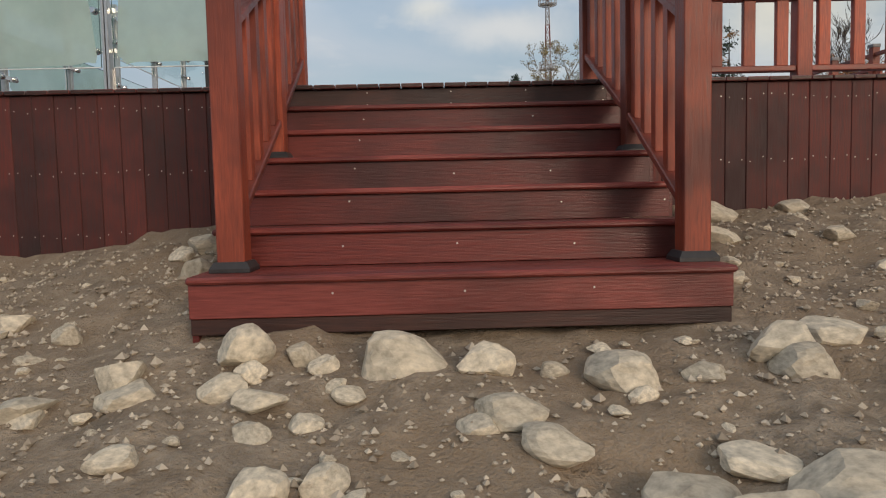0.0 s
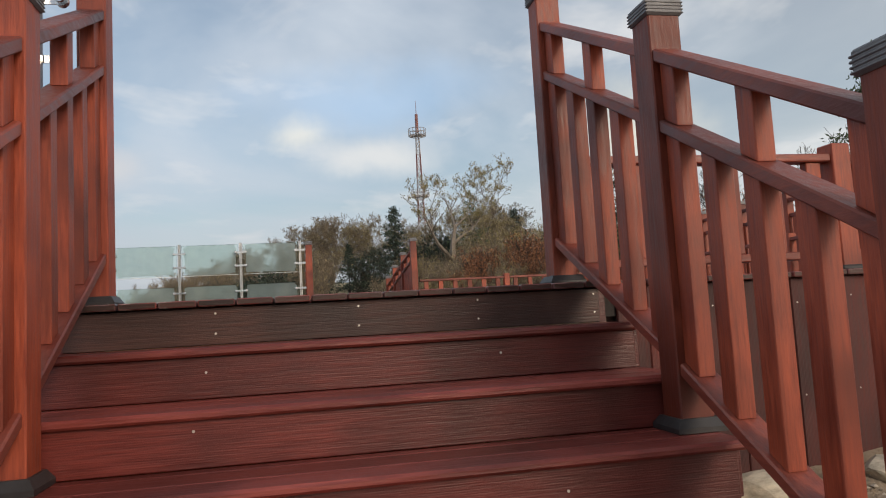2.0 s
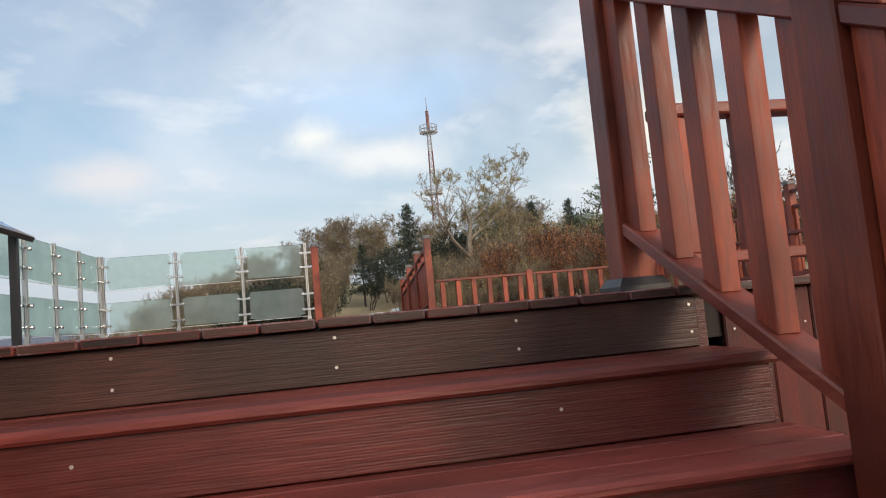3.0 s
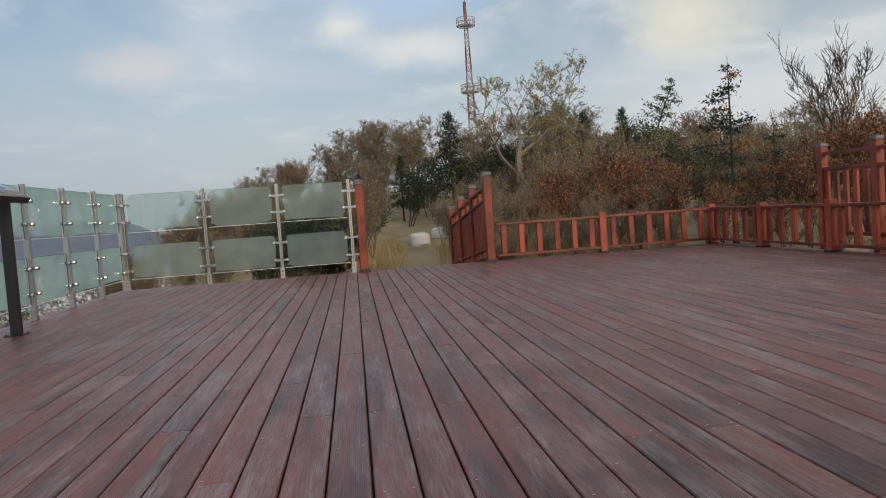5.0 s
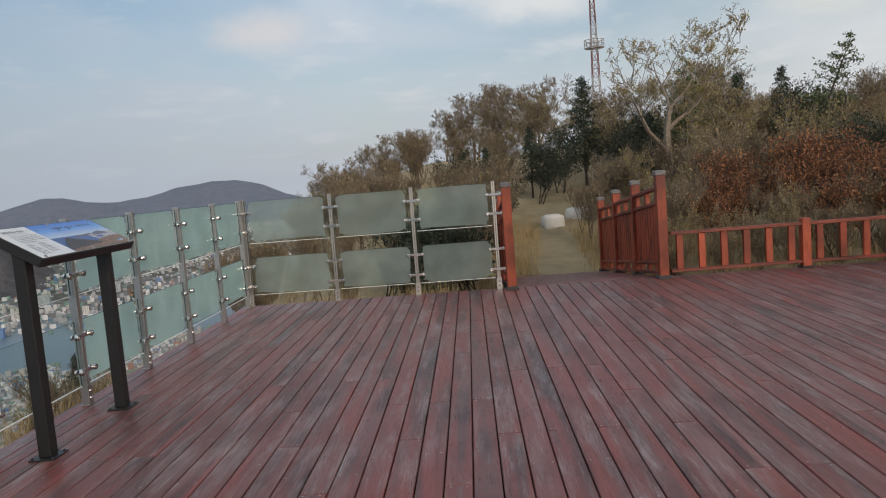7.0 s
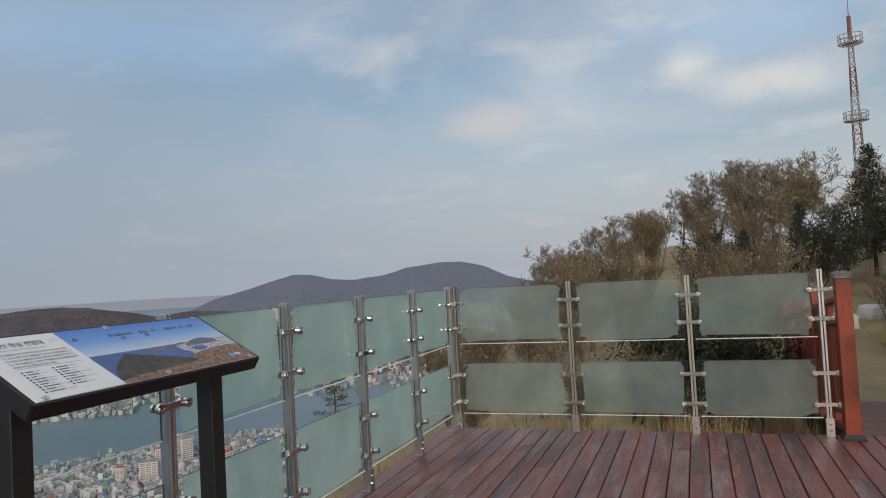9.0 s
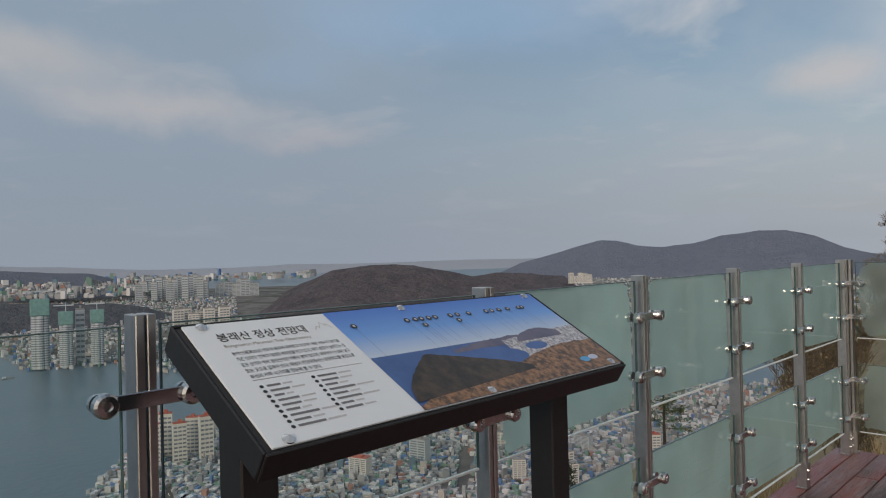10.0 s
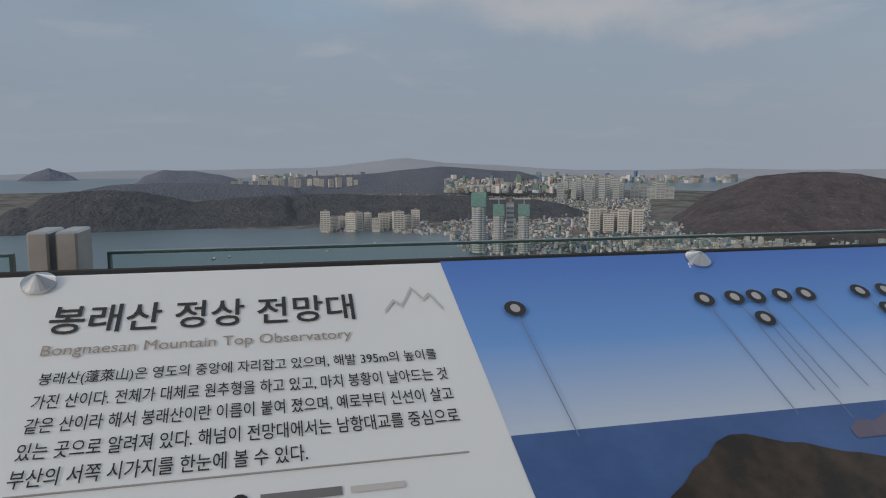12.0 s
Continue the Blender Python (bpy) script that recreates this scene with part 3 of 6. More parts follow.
def stair_railing(xs):
    r = thing("stair_railing", "red-stained timber stair railing with square posts and balusters", "railing", "stair railings")
    ys, zs = (4.62, 5.66, 6.70), (-1.08, -0.54, 0.0)
    for x, y, z in zip(xs, ys, zs):
        big_post(r, x, y, z, 1.485)
    for i in (0, 1):
        x = 0.0
        a, b = ys[i] + 0.06, ys[i + 1] - 0.06

        def lean(p, y0=ys[i], z0=zs[i], x0=xs[i], x1=xs[i + 1]):
            return (p[0] + x0 + (x1 - x0) * (p[1] - y0) / 1.04, p[1], p[2] + z0 + SLOPE * (p[1] - y0))
        # handrail, middle rail, bottom rail: heights above the line of the nosings
        for name, off, half, thick in (("handrail", 1.330, 0.052, 0.048), ("middle_rail", 1.080, 0.050, 0.045), ("bottom_rail", 0.260, 0.050, 0.045)):
            Geo().box(x - half, x + half, a, b, off - thick, off, 0.006, shear=lean).ob(name, wood_rail, r)
        n = 4
        for j in range(n + 1):
            y = a + 0.045 + (b - a - 0.09) * j / n
            w = 0.042 if j in (0, n) else 0.038
            side = 0.030
            Geo().box(x - side, x + side, y - w, y + w, 0.2605, 1.0345, 0.003, shear=lean).ob("baluster", wood_post, r)
            if j % 2 == 0:
                Geo().box(x - side, x + side, y - w, y + w, 1.0805, 1.2815, 0.003, shear=lean).ob("rail_block", wood_post, r)
    return r


stair_railing((2.065, 2.045, 2.005))
stair_railing((4.09, 4.125, 4.105))


def low_railing(p0, p1, n_bal, first_post=True, last_post=False, z=0.0, name="deck_railing"):
    """Knee-high railing between two posts; a bay with its balusters."""
    p0, p1 = Vector((*p0, z)), Vector((*p1, z))
    d = p1 - p0
    m = Matrix.Translation(p0) @ Matrix.Rotation(math.atan2(d.y, d.x), 4, "Z")
    L = d.length
    r = thing(name, "knee-high red-stained timber railing with flat balusters", "railing", "deck railings", m)
    posts = ([0.0] if first_post else []) + ([L] if last_post else [])
    for q in posts:
        Geo().box(q - 0.055, q + 0.055, -0.055, 0.055, 0.001, 0.655, 0.006).ob("post", wood_post, r)
        Geo().box(q - 0.075, q + 0.075, -0.075, 0.075, 0.0005, 0.028, 0.008).ob("post_pad", pad_metal, r, "black base pad")
    Geo().box(0.056, L - 0.056, -0.045, 0.045, 0.562, 0.603, 0.006).ob("top_rail", wood_rail_x, r)
    Geo().box(0.056, L - 0.056, -0.040, 0.040, 0.065, 0.104, 0.005).ob("bottom_rail", wood_rail_x, r)
    for k in range(n_bal):
        q = L * (k + 0.62) / (n_bal + 0.24)
        Geo().box(q - 0.042, q + 0.042, -0.024, 0.024, 0.1045, 0.5615, 0.004).ob("baluster", wood_post, r)
    return r


back_y = 17.14
low_railing((5.07, back_y), (6.89, back_y + 0.03), 6, first_post=False)
low_railing((6.89, back_y + 0.03), (8.78, back_y + 0.06), 6)
side_ys = [back_y + 0.06, 15.72, 14.2, 12.68, 11.16, 9.64, 8.12, 6.60]
for a, b in zip(side_ys, side_ys[1:]):
    low_railing((8.78, a), (8.78, b), 5)
front_xs = [8.78, 7.16, 5.60, 4.13]
for a, b in zip(front_xs, front_xs[1:]):
    low_railing((a, 6.60), (b, 6.60), 6)

# ramp that leads off the deck, between two boarded side fences
RAMP = -0.115
ramp = tagged(thing("floor_ramp", "dark timber ramp leading off the deck", "ramp"), kind="structure")


def ramp_tilt(p):
    return (p[0], p[1], p[2] + RAMP * (p[1] - 17.3))


y = 17.25
while y < 21.5:
    Geo().box(3.06, 5.0, y, y + 0.138, -0.03, -0.004, 0.004, shear=ramp_tilt).ob("ramp_plank", wood_deck, ramp)
    y += 0.144
# Solid dark fill below the ramp planks, shade given as colour.
Geo().box(3.08, 4.98, 17.25, 21.5, -0.45, -0.034, 0.003, shear=ramp_tilt).ob("ramp_frame", black_gap, ramp)


def ramp_fence(x):
    r = thing("ramp_fence", "red-stained boarded timber fence beside the ramp", "fence", "ramp fences")
    ys = [17.1 + 1.42 * k for k in range(4)]
    for y in ys:
        z = min(0, RAMP * (y - 17.3))
        big_post(r, x, y, z)
    for a, b in zip(ys, ys[1:]):
        a, b = a + 0.06, b - 0.06
        for name, off, half, thick in (("top_rail", 1.20, 0.045, 0.045), ("middle_rail", 1.00, 0.045, 0.045), ("bottom_rail", 0.21, 0.045, 0.04), ("kick_rail", 0.075, 0.035, 0.045)):
            Geo().box(x - half, x + half, a, b, off - thick, off, 0.005, shear=ramp_tilt).ob(name, wood_rail, r)
        n = 9
        for j in range(n):
            y = a + (b - a) * (j + 0.5) / n
            w = (b - a) / n * 0.44
            Geo().box(x - 0.018, x + 0.018, y - w, y + w, 0.2105, 0.9545, 0.003, shear=ramp_tilt).ob("board", wood_post, r)
            if j % 4 == 0:
                Geo().box(x - 0.025, x + 0.025, y - w, y + w, 1.0005, 1.1545, 0.003, shear=ramp_tilt).ob("rail_block", wood_post, r)
            if j % 3 == 1:
                Geo().box(x - 0.025, x + 0.025, y - w * 0.8, y + w * 0.8, 0.076, 0.1695, 0.003, shear=ramp_tilt).ob("rail_block", wood_post, r)


ramp_fence(5.02)
ramp_fence(3.02)

# ---- glass fence ----
HEIGHTS = (1.27, 1.02, 0.55, 0.28)


def fence_post_master():
    """Twin flat steel bars with four clamp bars; the fence runs along local x, the deck lies to local -y."""
    p = thing("glass_fence_post", "polished steel twin-bar fence post with round clamps", "fence post", "glass fence posts")
    for s in (-1, 1):
        Geo().box(s * 0.0125 - 0.0095, s * 0.0125 + 0.0095, -0.03, 0.03, 0.012, 1.448, 0.002).ob("bar", steel_dull, p)
    Geo().box(-0.034, 0.034, -0.036, -0.031, 0.0, 0.165, 0.002).ob("foot_plate", steel_dull, p)
    Geo().box(-0.034, 0.034, -0.0305, 0.034, 0.0005, 0.011, 0.002).ob("foot", steel_dull, p)
    for z in (0.06, 0.115):
        Geo().lathe([(0.011, 0), (0.011, 0.006), (0.006, 0.009)], pose(0, -0.0365, z, 90), 10).ob("foot_bolt", steel, p)
    for z in HEIGHTS:
        c = Geo().box(-0.098, 0.098, -0.041, -0.0365, z - 0.017, z + 0.017, 0.002).ob("clamp_bar", steel, p)
        for s in (-1, 1):
            g = Geo().lathe([(0.024, -0.012), (0.026, -0.006), (0.026, 0.010), (0.021, 0.017), (0.010, 0.018), (0.009, 0.012)], pose(s * 0.092, -0.042, z, 90), 18)
            g.lathe([(0.020, 0.0), (0.020, 0.014)], pose(s * 0.092, 0.004, z, 90), 14)
            g.ob("clamp_bolt", steel, c, "round polished bolt", smooth=False)
    return p


def rounded_sheet(w, h, seed, y, inset=0.045):
    """A frosted area with soft uneven corners, in the plane y."""
    r = random.Random(seed)
    pts = []
    n = 56
    ph = [r.uniform(0, 6.28) for _ in range(4)]
    for i in range(n):
        a = 2 * math.pi * i / n
        c, s = math.cos(a), math.sin(a)
        e = 0.13
        px = math.copysign(abs(c) ** e, c) * (w / 2 - inset)
        pz = math.copysign(abs(s) ** e, s) * (h / 2 - 0.004)
        k = 1 + 0.022 * math.sin(3 * a + ph[0]) + 0.022 * math.sin(7 * a + ph[1]) + 0.014 * math.sin(13 * a + ph[2])
        px = max(-w / 2 + 0.004, min(w / 2 - 0.004, px * k))
        if pz < 0:
            pz *= 0.93 + 0.05 * math.sin(5 * a + ph[3])
        pts.append((px, y, pz))
    return pts


def glass_panel(m, w, seed, frosted=True, film=None):
    """Two panes, one above the other, between two posts."""
    for z0, z1 in ((0.86, 1.425), (0.16, 0.665)):
        p = thing("fence_glass", "greenish glass pane with a frosted middle" if frosted else "clear greenish glass pane", "glass panel", "glass fence panes", m)
        h = z1 - z0
        g = Geo().add([(-w / 2, 0, z0), (w / 2, 0, z0), (w / 2, 0, z1), (-w / 2, 0, z1)], [(0, 1, 2, 3)])
        pane = g.ob("pane", pane_glass, p)
        pane.visible_shadow = False
        e = Geo()
        # Added strip: the lower edge's bright glint as plain pale colour.
        Geo().box(-w / 2 + 0.0031, w / 2 - 0.0031, -0.006, 0.006, z0 - 0.003, z0 + 0.004, 0.001).ob("pane_lip", pane_lip, p, "pale strip painting the highlight on the lower edge")
        for a in ((-w / 2, -w / 2 + 0.003, z0, z1), (w / 2 - 0.003, w / 2, z0, z1), (-w / 2 + 0.0031, w / 2 - 0.0031, z1 - 0.003, z1)):
            e.box(a[0], a[1], -0.005, 0.005, a[2], a[3], 0.0005)
        e.ob("pane_edge", pane_edge, p, "dark green cut glass edge")
        if frosted:
            pts = rounded_sheet(w, h, seed + int(z0 * 10), 0.006)
            zc = (z0 + z1) / 2
            f = Geo().add([(q[0], q[1], q[2] + zc) for q in pts], [tuple(range(len(pts)))]).ob("frosted_film", film or frost, p, "milky frosted film")
            f.visible_shadow = False


post0 = fence_post_master()
post_poses = []
LEFT_X, BACK_Y, FRONT_Y = -0.53, 17.17, 6.46
left_ys = [17.08, 16.10, 15.06, 14.03, 12.98, 11.845, 10.75, 9.64, 8.55, 7.46]
post_poses += [pose(LEFT_X, y, 0, 0, 0, 90) for y in left_ys]
for k, (a, b) in enumerate(zip(left_ys, left_ys[1:])):
    glass_panel(pose(LEFT_X, (a + b) / 2, 0, 0, 0, 90), abs(a - b) - 0.085, 40 + k, frosted=not (b < 12.9 and b > 9))
glass_panel(pose(LEFT_X, 6.97, 0, 0, 0, 90), 0.88, 70)
back_xs = [-0.50, 0.68, 1.77, 2.86]
post_poses += [pose(x, BACK_Y, 0) for x in back_xs]
for k, (a, b) in enumerate(zip(back_xs, back_xs[1:])):
    glass_panel(pose((a + b) / 2, BACK_Y, 0), b - a - 0.085, 60 + k, film=frost_thin)
fx = [-0.50, 0.76, 1.84]
post_poses += [pose(x, FRONT_Y, 0, 0, 0, 180) for x in fx]
for k, (a, b) in enumerate(zip(fx, fx[1:])):
    glass_panel(pose((a + b) / 2, FRONT_Y, 0, 0, 0, 180), b - a - 0.085, 80 + k)
post0.matrix_basis = post_poses[0]
for m in post_poses[1:]:
    copy_thing(post0, m)

# ---- information board ----


def print_mat(name, colour, rough=0.4):
    return plain(name, colour, rough, 0, 0.03, 6, 0)


ink_black, ink_grey, ink_brown = print_mat("ink_black", (0.02, 0.02, 0.022)), print_mat("ink_grey", (0.32, 0.32, 0.33)), print_mat("ink_brown", (0.30, 0.26, 0.22))


def photo_sky():
    m, t, p = material("printed_sky")
    coord = t.nodes.new("ShaderNodeTexCoord")
    sep = t.nodes.new("ShaderNodeSeparateXYZ")
    t.links.new(coord.outputs["Object"], sep.inputs[0])
    r = t.nodes.new("ShaderNodeMapRange")
    r.inputs["From Min"].default_value, r.inputs["From Max"].default_value = 0.0, 0.2
    t.links.new(sep.outputs["Y"], r.inputs["Value"])
    ramp = t.nodes.new("ShaderNodeValToRGB")
    e = ramp.color_ramp.elements
    e[0].position, e[0].color = 0.0, (0.50, 0.60, 0.74, 1)
    e[1].position, e[1].color = 1.0, (0.045, 0.15, 0.56, 1)
    mid = e.new(0.42); mid.color = (0.15, 0.34, 0.74, 1)
    t.links.new(r.outputs[0], ramp.inputs[0])
    t.links.new(ramp.outputs[0], p.inputs["Base Color"])
    p.inputs["Roughness"].default_value = 0.3
    return m


def photo_mottle(name, c1, c2, scale, lo=0.4, hi=0.6, stretch=(1, 1, 1)):
    m, t, p = material(name)
    n = noise_ramp(t, place(t, stretch, False), scale, lo, hi, 6.0, 0.68)
    t.links.new(blend(t, n, c1, c2), p.inputs["Base Color"])
    p.inputs["Roughness"].default_value = 0.35
    return m


def info_board():
    m = Matrix(((0, -0.863, 0.506, -0.180), (1, 0, 0, 12.409), (0, 0.506, 0.863, 1.338), (0, 0, 0, 1)))
    b = thing("information_board", "black metal lectern board with a white and blue panorama print", "sign")
    U, V = 0.578, 0.188

    def on(geo, name, mat, label=""):
        o = geo.ob(name, mat, b, label)
        o.matrix_basis = m
        return o
    # tray: back plate and raised rim
    on(Geo().box(-U, U, -V, V, -0.058, -0.006, 0.004), "tray", black_metal)
    for a in ((-U - 0.004, U + 0.004, V, V + 0.006), (-U - 0.004, U + 0.004, -V - 0.006, -V), (-U - 0.006, -U, -V + 0.0005, V - 0.0005), (U, U + 0.006, -V + 0.0005, V - 0.0005)):
        on(Geo().box(*a, -0.062, -0.003, 0.002), "rim", black_metal)
    su, sv = 0.565, 0.183
    on(Geo().box(-su, su, -sv, sv, -0.0055, -0.0005, 0.001), "print_sheet", white_paint, "white printed sheet")
    d0, d1 = -0.225, -0.207           # where the photograph begins at the top and at the bottom edge

    def left_at(v):
        return d0 + (d1 - d0) * (sv - v) / (2 * sv)
    flat = lambda pts, z: Geo().add([(u, v, z) for u, v in pts], [tuple(range(len(pts)))])
    on(flat([(left_at(0.0), 0.0), (su, 0.0), (su, sv), (d0, sv)], 0.0), "photo_sky", photo_sky(), "deep blue printed sky")
    on(flat([(d1, -sv), (su, -sv), (su, 0.0), (left_at(0.0), 0.0)], 0.0), "photo_sea", photo_mottle("printed_sea", (0.045, 0.10, 0.27), (0.075, 0.15, 0.36), 9, 0.35, 0.65), "blue printed sea")
    r = random.Random(8)

    def wavy(u0, u1, f, n, low, amp):
        top = [(u0 + (u1 - u0) * i / n, f((i / n)) + r.uniform(-amp, amp)) for i in range(n + 1)]
        return [(u0, low(0))] + [(u, v) for u, v in top] + [(u1, low(1))] if low else top
    land = photo_mottle("printed_scrub", (0.065, 0.045, 0.03), (0.34, 0.19, 0.10), 55)
    coast = photo_mottle("printed_town", (0.20, 0.21, 0.26), (0.62, 0.62, 0.64), 90)
    far = photo_mottle("printed_far_hills", (0.10, 0.10, 0.17), (0.15, 0.14, 0.20), 12)
    dark = photo_mottle("printed_dark_hill", (0.025, 0.022, 0.017), (0.075, 0.055, 0.038), 20)
    on(flat(wavy(0.03, 0.30, lambda s: -0.020 + 0.024 * math.sin(1.7 * s) ** 0.8, 22, lambda s: -0.030, 0.003), 0.0006), "photo_far_shore", far)
    on(flat(wavy(0.22, su, lambda s: -0.014 + 0.022 * s ** 0.7, 24, lambda s: -0.125, 0.003), 0.0009), "photo_town", coast, "pale printed town")
    on(flat([(0.12 + 0.135 * math.cos(a) * (1 - 0.25 * math.sin(a)), -0.068 + 0.040 * math.sin(a)) for a in [k * 0.2618 for k in range(24)]], 0.0012), "photo_bay", photo_mottle("printed_bay", (0.05, 0.11, 0.30), (0.07, 0.14, 0.36), 9), "blue printed bay")
    on(flat([(0.325 + 0.045 * math.cos(a), -0.052 + 0.016 * math.sin(a)) for a in [k * 0.2618 for k in range(24)]], 0.0012), "photo_bay", bpy.data.materials["printed_bay"])
    on(flat(wavy(0.275, 0.475, lambda s: -0.022 + 0.034 * math.sin(3.0 * s) ** 0.7 + 0.010 * s, 18, lambda s: -0.028, 0.002), 0.0014), "photo_far_hill", far)
    shade_of = lambda s: -0.172 + 0.062 * min(1, s * 3) + 0.060 * max(0, s - 0.42) / 0.58 + 0.010 * math.sin(11 * s)
    on(flat(wavy(-0.210, su, shade_of, 34, lambda s: -sv, 0.004), 0.0016), "photo_scrub", land, "brown printed hillside")
    hill = lambda s: -0.150 + 0.122 * min(1, s * 3.2) ** 0.6 * (1 - max(0, s - 0.34) / 0.66) ** 0.85 + 0.030 * s
    on(flat(wavy(-0.205, 0.225, hill, 34, lambda s: -0.160 if not s else -0.135, 0.0015), 0.0019), "photo_hill", dark, "dark printed hill")
    # numbered marks with their leader lines
    ink_pale, ink_lead = print_mat("ink_pale", (0.42, 0.43, 0.45)), print_mat("ink_lead", (0.16, 0.22, 0.34))
    dots = [(u, 0.118) for u in (-0.178, -0.010, 0.019, 0.040, 0.066, 0.090, 0.147, 0.174, 0.219, 0.292, 0.316, 0.348, 0.387, 0.438, 0.454)] + [(0.032, 0.091), (0.159, 0.094)]
    for u, v in dots:
        ring = [(math.cos(k * 0.4488), math.sin(k * 0.4488)) for k in range(14)]
        on(flat([(u + 0.0088 * c, v + 0.0088 * d) for c, d in ring], 0.0024), "marker_dot", ink_black)
        on(flat([(u + 0.0040 * c, v + 0.0048 * d) for c, d in ring], 0.0027), "marker_number", ink_pale)
        L = 0.125 if u < 0.0 else 0.105
        on(Geo().add([(u, v - 0.008, 0.0021), (u + 0.0009, v - 0.008, 0.0021), (u + 0.0009 + L * 0.05, v - L, 0.0021), (u + L * 0.05, v - L, 0.0021)], [(0, 1, 2, 3)]), "leader_line", ink_lead)
    e1 = [(0.438 + 0.021 * math.cos(k * 0.3307), -0.142 + 0.011 * math.sin(k * 0.3307)) for k in range(19)]
    on(flat(e1, 0.0026), "emblem", print_mat("emblem_blue", (0.10, 0.36, 0.66)))
    e2 = [(0.478 + 0.021 * math.cos(k * 0.3307), -0.140 + 0.010 * math.sin(k * 0.3307)) for k in range(19)]
    on(flat(e2, 0.0029), "emblem_shape", print_mat("emblem_pale", (0.50, 0.56, 0.70)))

    waiting = []

    def text(string, u0, u1, v, height, mat, name="lettering", bold=0.0):
        c = bpy.data.curves.new("lettering", "FONT")
        c.body, c.offset = string, bold
        c.resolution_u = 3
        waiting.append((new("lettering_source", c), u0, u1, v, height, mat, name))

    text("봉래산 정상 전망대", -0.513, -0.303, 0.132, 0.029, ink_black, "title", 0.012)
    text("Bongnaesan Mountain Top Observatory", -0.512, -0.308, 0.101, 0.0125, ink_brown, "subtitle")
    body = ("봉래산(蓬萊山)은 영도의 중앙에 자리잡고 있으며, 해발 395m의 높이를", "가진 산이다. 전체가 대체로 원추형을 하고 있고, 마치 봉황이 날아드는 것",
            "같은 산이라 해서 봉래산이란 이름이 붙여 졌으며, 예로부터 신선이 살고", "있는 곳으로 알려져 있다. 해넘이 전망대에서는 남항대교를 중심으로", "부산의 서쪽 시가지를 한눈에 볼 수 있다.")
    for k, line in enumerate(body):
        text(line, -0.508, (-0.250, -0.246, -0.246, -0.246, -0.345)[k], 0.076 - 0.0185 * k, 0.0125, ink_black, "text_line", 0.006)
    bpy.context.view_layer.update()
    graph = bpy.context.evaluated_depsgraph_get()
    for tmp, u0, u1, v, height, mat, name in waiting:
        me = bpy.data.meshes.new_from_object(tmp.evaluated_get(graph))
        co = np.array([p.co for p in me.vertices])
        lo, hi = co.min(0), co.max(0)
        sx, sy = (u1 - u0) / (hi[0] - lo[0]), height / (hi[1] - lo[1])
        for p in me.vertices:
            p.co = (u0 + (p.co.x - lo[0]) * sx, v - height / 2 + (p.co.y - lo[1]) * sy, 0.0004)
        me.materials.clear()
        me.materials.append(mat)
        o = new(name, me)
        o.parent, o.matrix_basis = b, m
    for tmp, *_ in waiting:
        bpy.data.objects.remove(tmp)
    on(Geo().box(-0.508, -0.246, -0.0095, -0.0085, -0.0003, 0.0004, 0.0001), "rule_line", ink_grey)
    for col, rows_n, v0 in ((-0.502, 9, -0.030), (-0.384, 8, -0.027)):
        for k in range(rows_n):
            v = v0 - 0.0145 * k
            L = (0.030, 0.042, 0.022, 0.046, 0.042, 0.030, 0.064, 0.036, 0.060)[(k + (3 if col > -0.4 else 0)) % 9]
            on(flat([(col + 0.0046 * math.cos(a * 0.628), v + 0.0046 * math.sin(a * 0.628)) for a in range(10)], 0.0004), "legend_dot", ink_black)
            on(flat([(col + 0.011, v - 0.0030), (col + 0.011 + L, v - 0.0030), (col + 0.011 + L, v + 0.0030), (col + 0.011, v + 0.0030)], 0.0003), "legend_bar", print_mat("ink_dark_grey", (0.16, 0.16, 0.17)) if k == 0 and col < -0.4 else bpy.data.materials["ink_dark_grey"])
            on(flat([(col + 0.016 + L, v - 0.0022), (col + 0.016 + L * 1.7, v - 0.0022), (col + 0.016 + L * 1.7, v + 0.0022), (col + 0.016 + L, v + 0.0022)], 0.0003), "legend_bar", bpy.data.materials["ink_pale_grey"] if "ink_pale_grey" in bpy.data.materials else print_mat("ink_pale_grey", (0.50, 0.50, 0.51)))
    # faint line drawing of peaks beside the title
    peaks = [(-0.280, 0.122), (-0.272, 0.134), (-0.266, 0.128), (-0.256, 0.148), (-0.248, 0.134), (-0.243, 0.140), (-0.234, 0.122)]
    g = Geo()
    for (u0, v0), (u1, v1) in zip(peaks, peaks[1:]):
        g.add([(u0, v0, 0.0004), (u1, v1, 0.0004), (u1, v1 + 0.004, 0.0004), (u0, v0 + 0.004, 0.0004)], [(0, 1, 2, 3)])
    on(g, "peak_drawing", bpy.data.materials["ink_pale_grey"])
    # cone-headed bolts
    for u in (-0.528, 0.0135, 0.528):
        for v in (0.172, -0.172):
            g = Geo().lathe([(0.0118, -0.0004), (0.0118, 0.002), (0.002, 0.0085), (0.0008, 0.009)], Matrix.Translation((u, v, 0.0005)), 20)
            on(g, "bolt", steel, "cone-headed steel bolt")
    # legs with base plates and the cross arms below the tray
    for y in (11.90, 12.86):
        Geo().box(-0.232, -0.152, y - 0.04, y + 0.04, 0.009, 1.288, 0.004).ob("leg", black_metal, b)
        Geo().box(-0.275, -0.110, y - 0.085, y + 0.085, 0.0005, 0.0088, 0.002).ob("base_plate", black_metal, b)
        for dx in (-0.065, 0.065):
            for dy in (-0.065, 0.065):
                Geo().lathe([(0.009, 0), (0.009, 0.006), (0.004, 0.010)], pose(-0.1925 + dx, y + dy, 0.0088), 8).ob("anchor_bolt", black_metal, b)
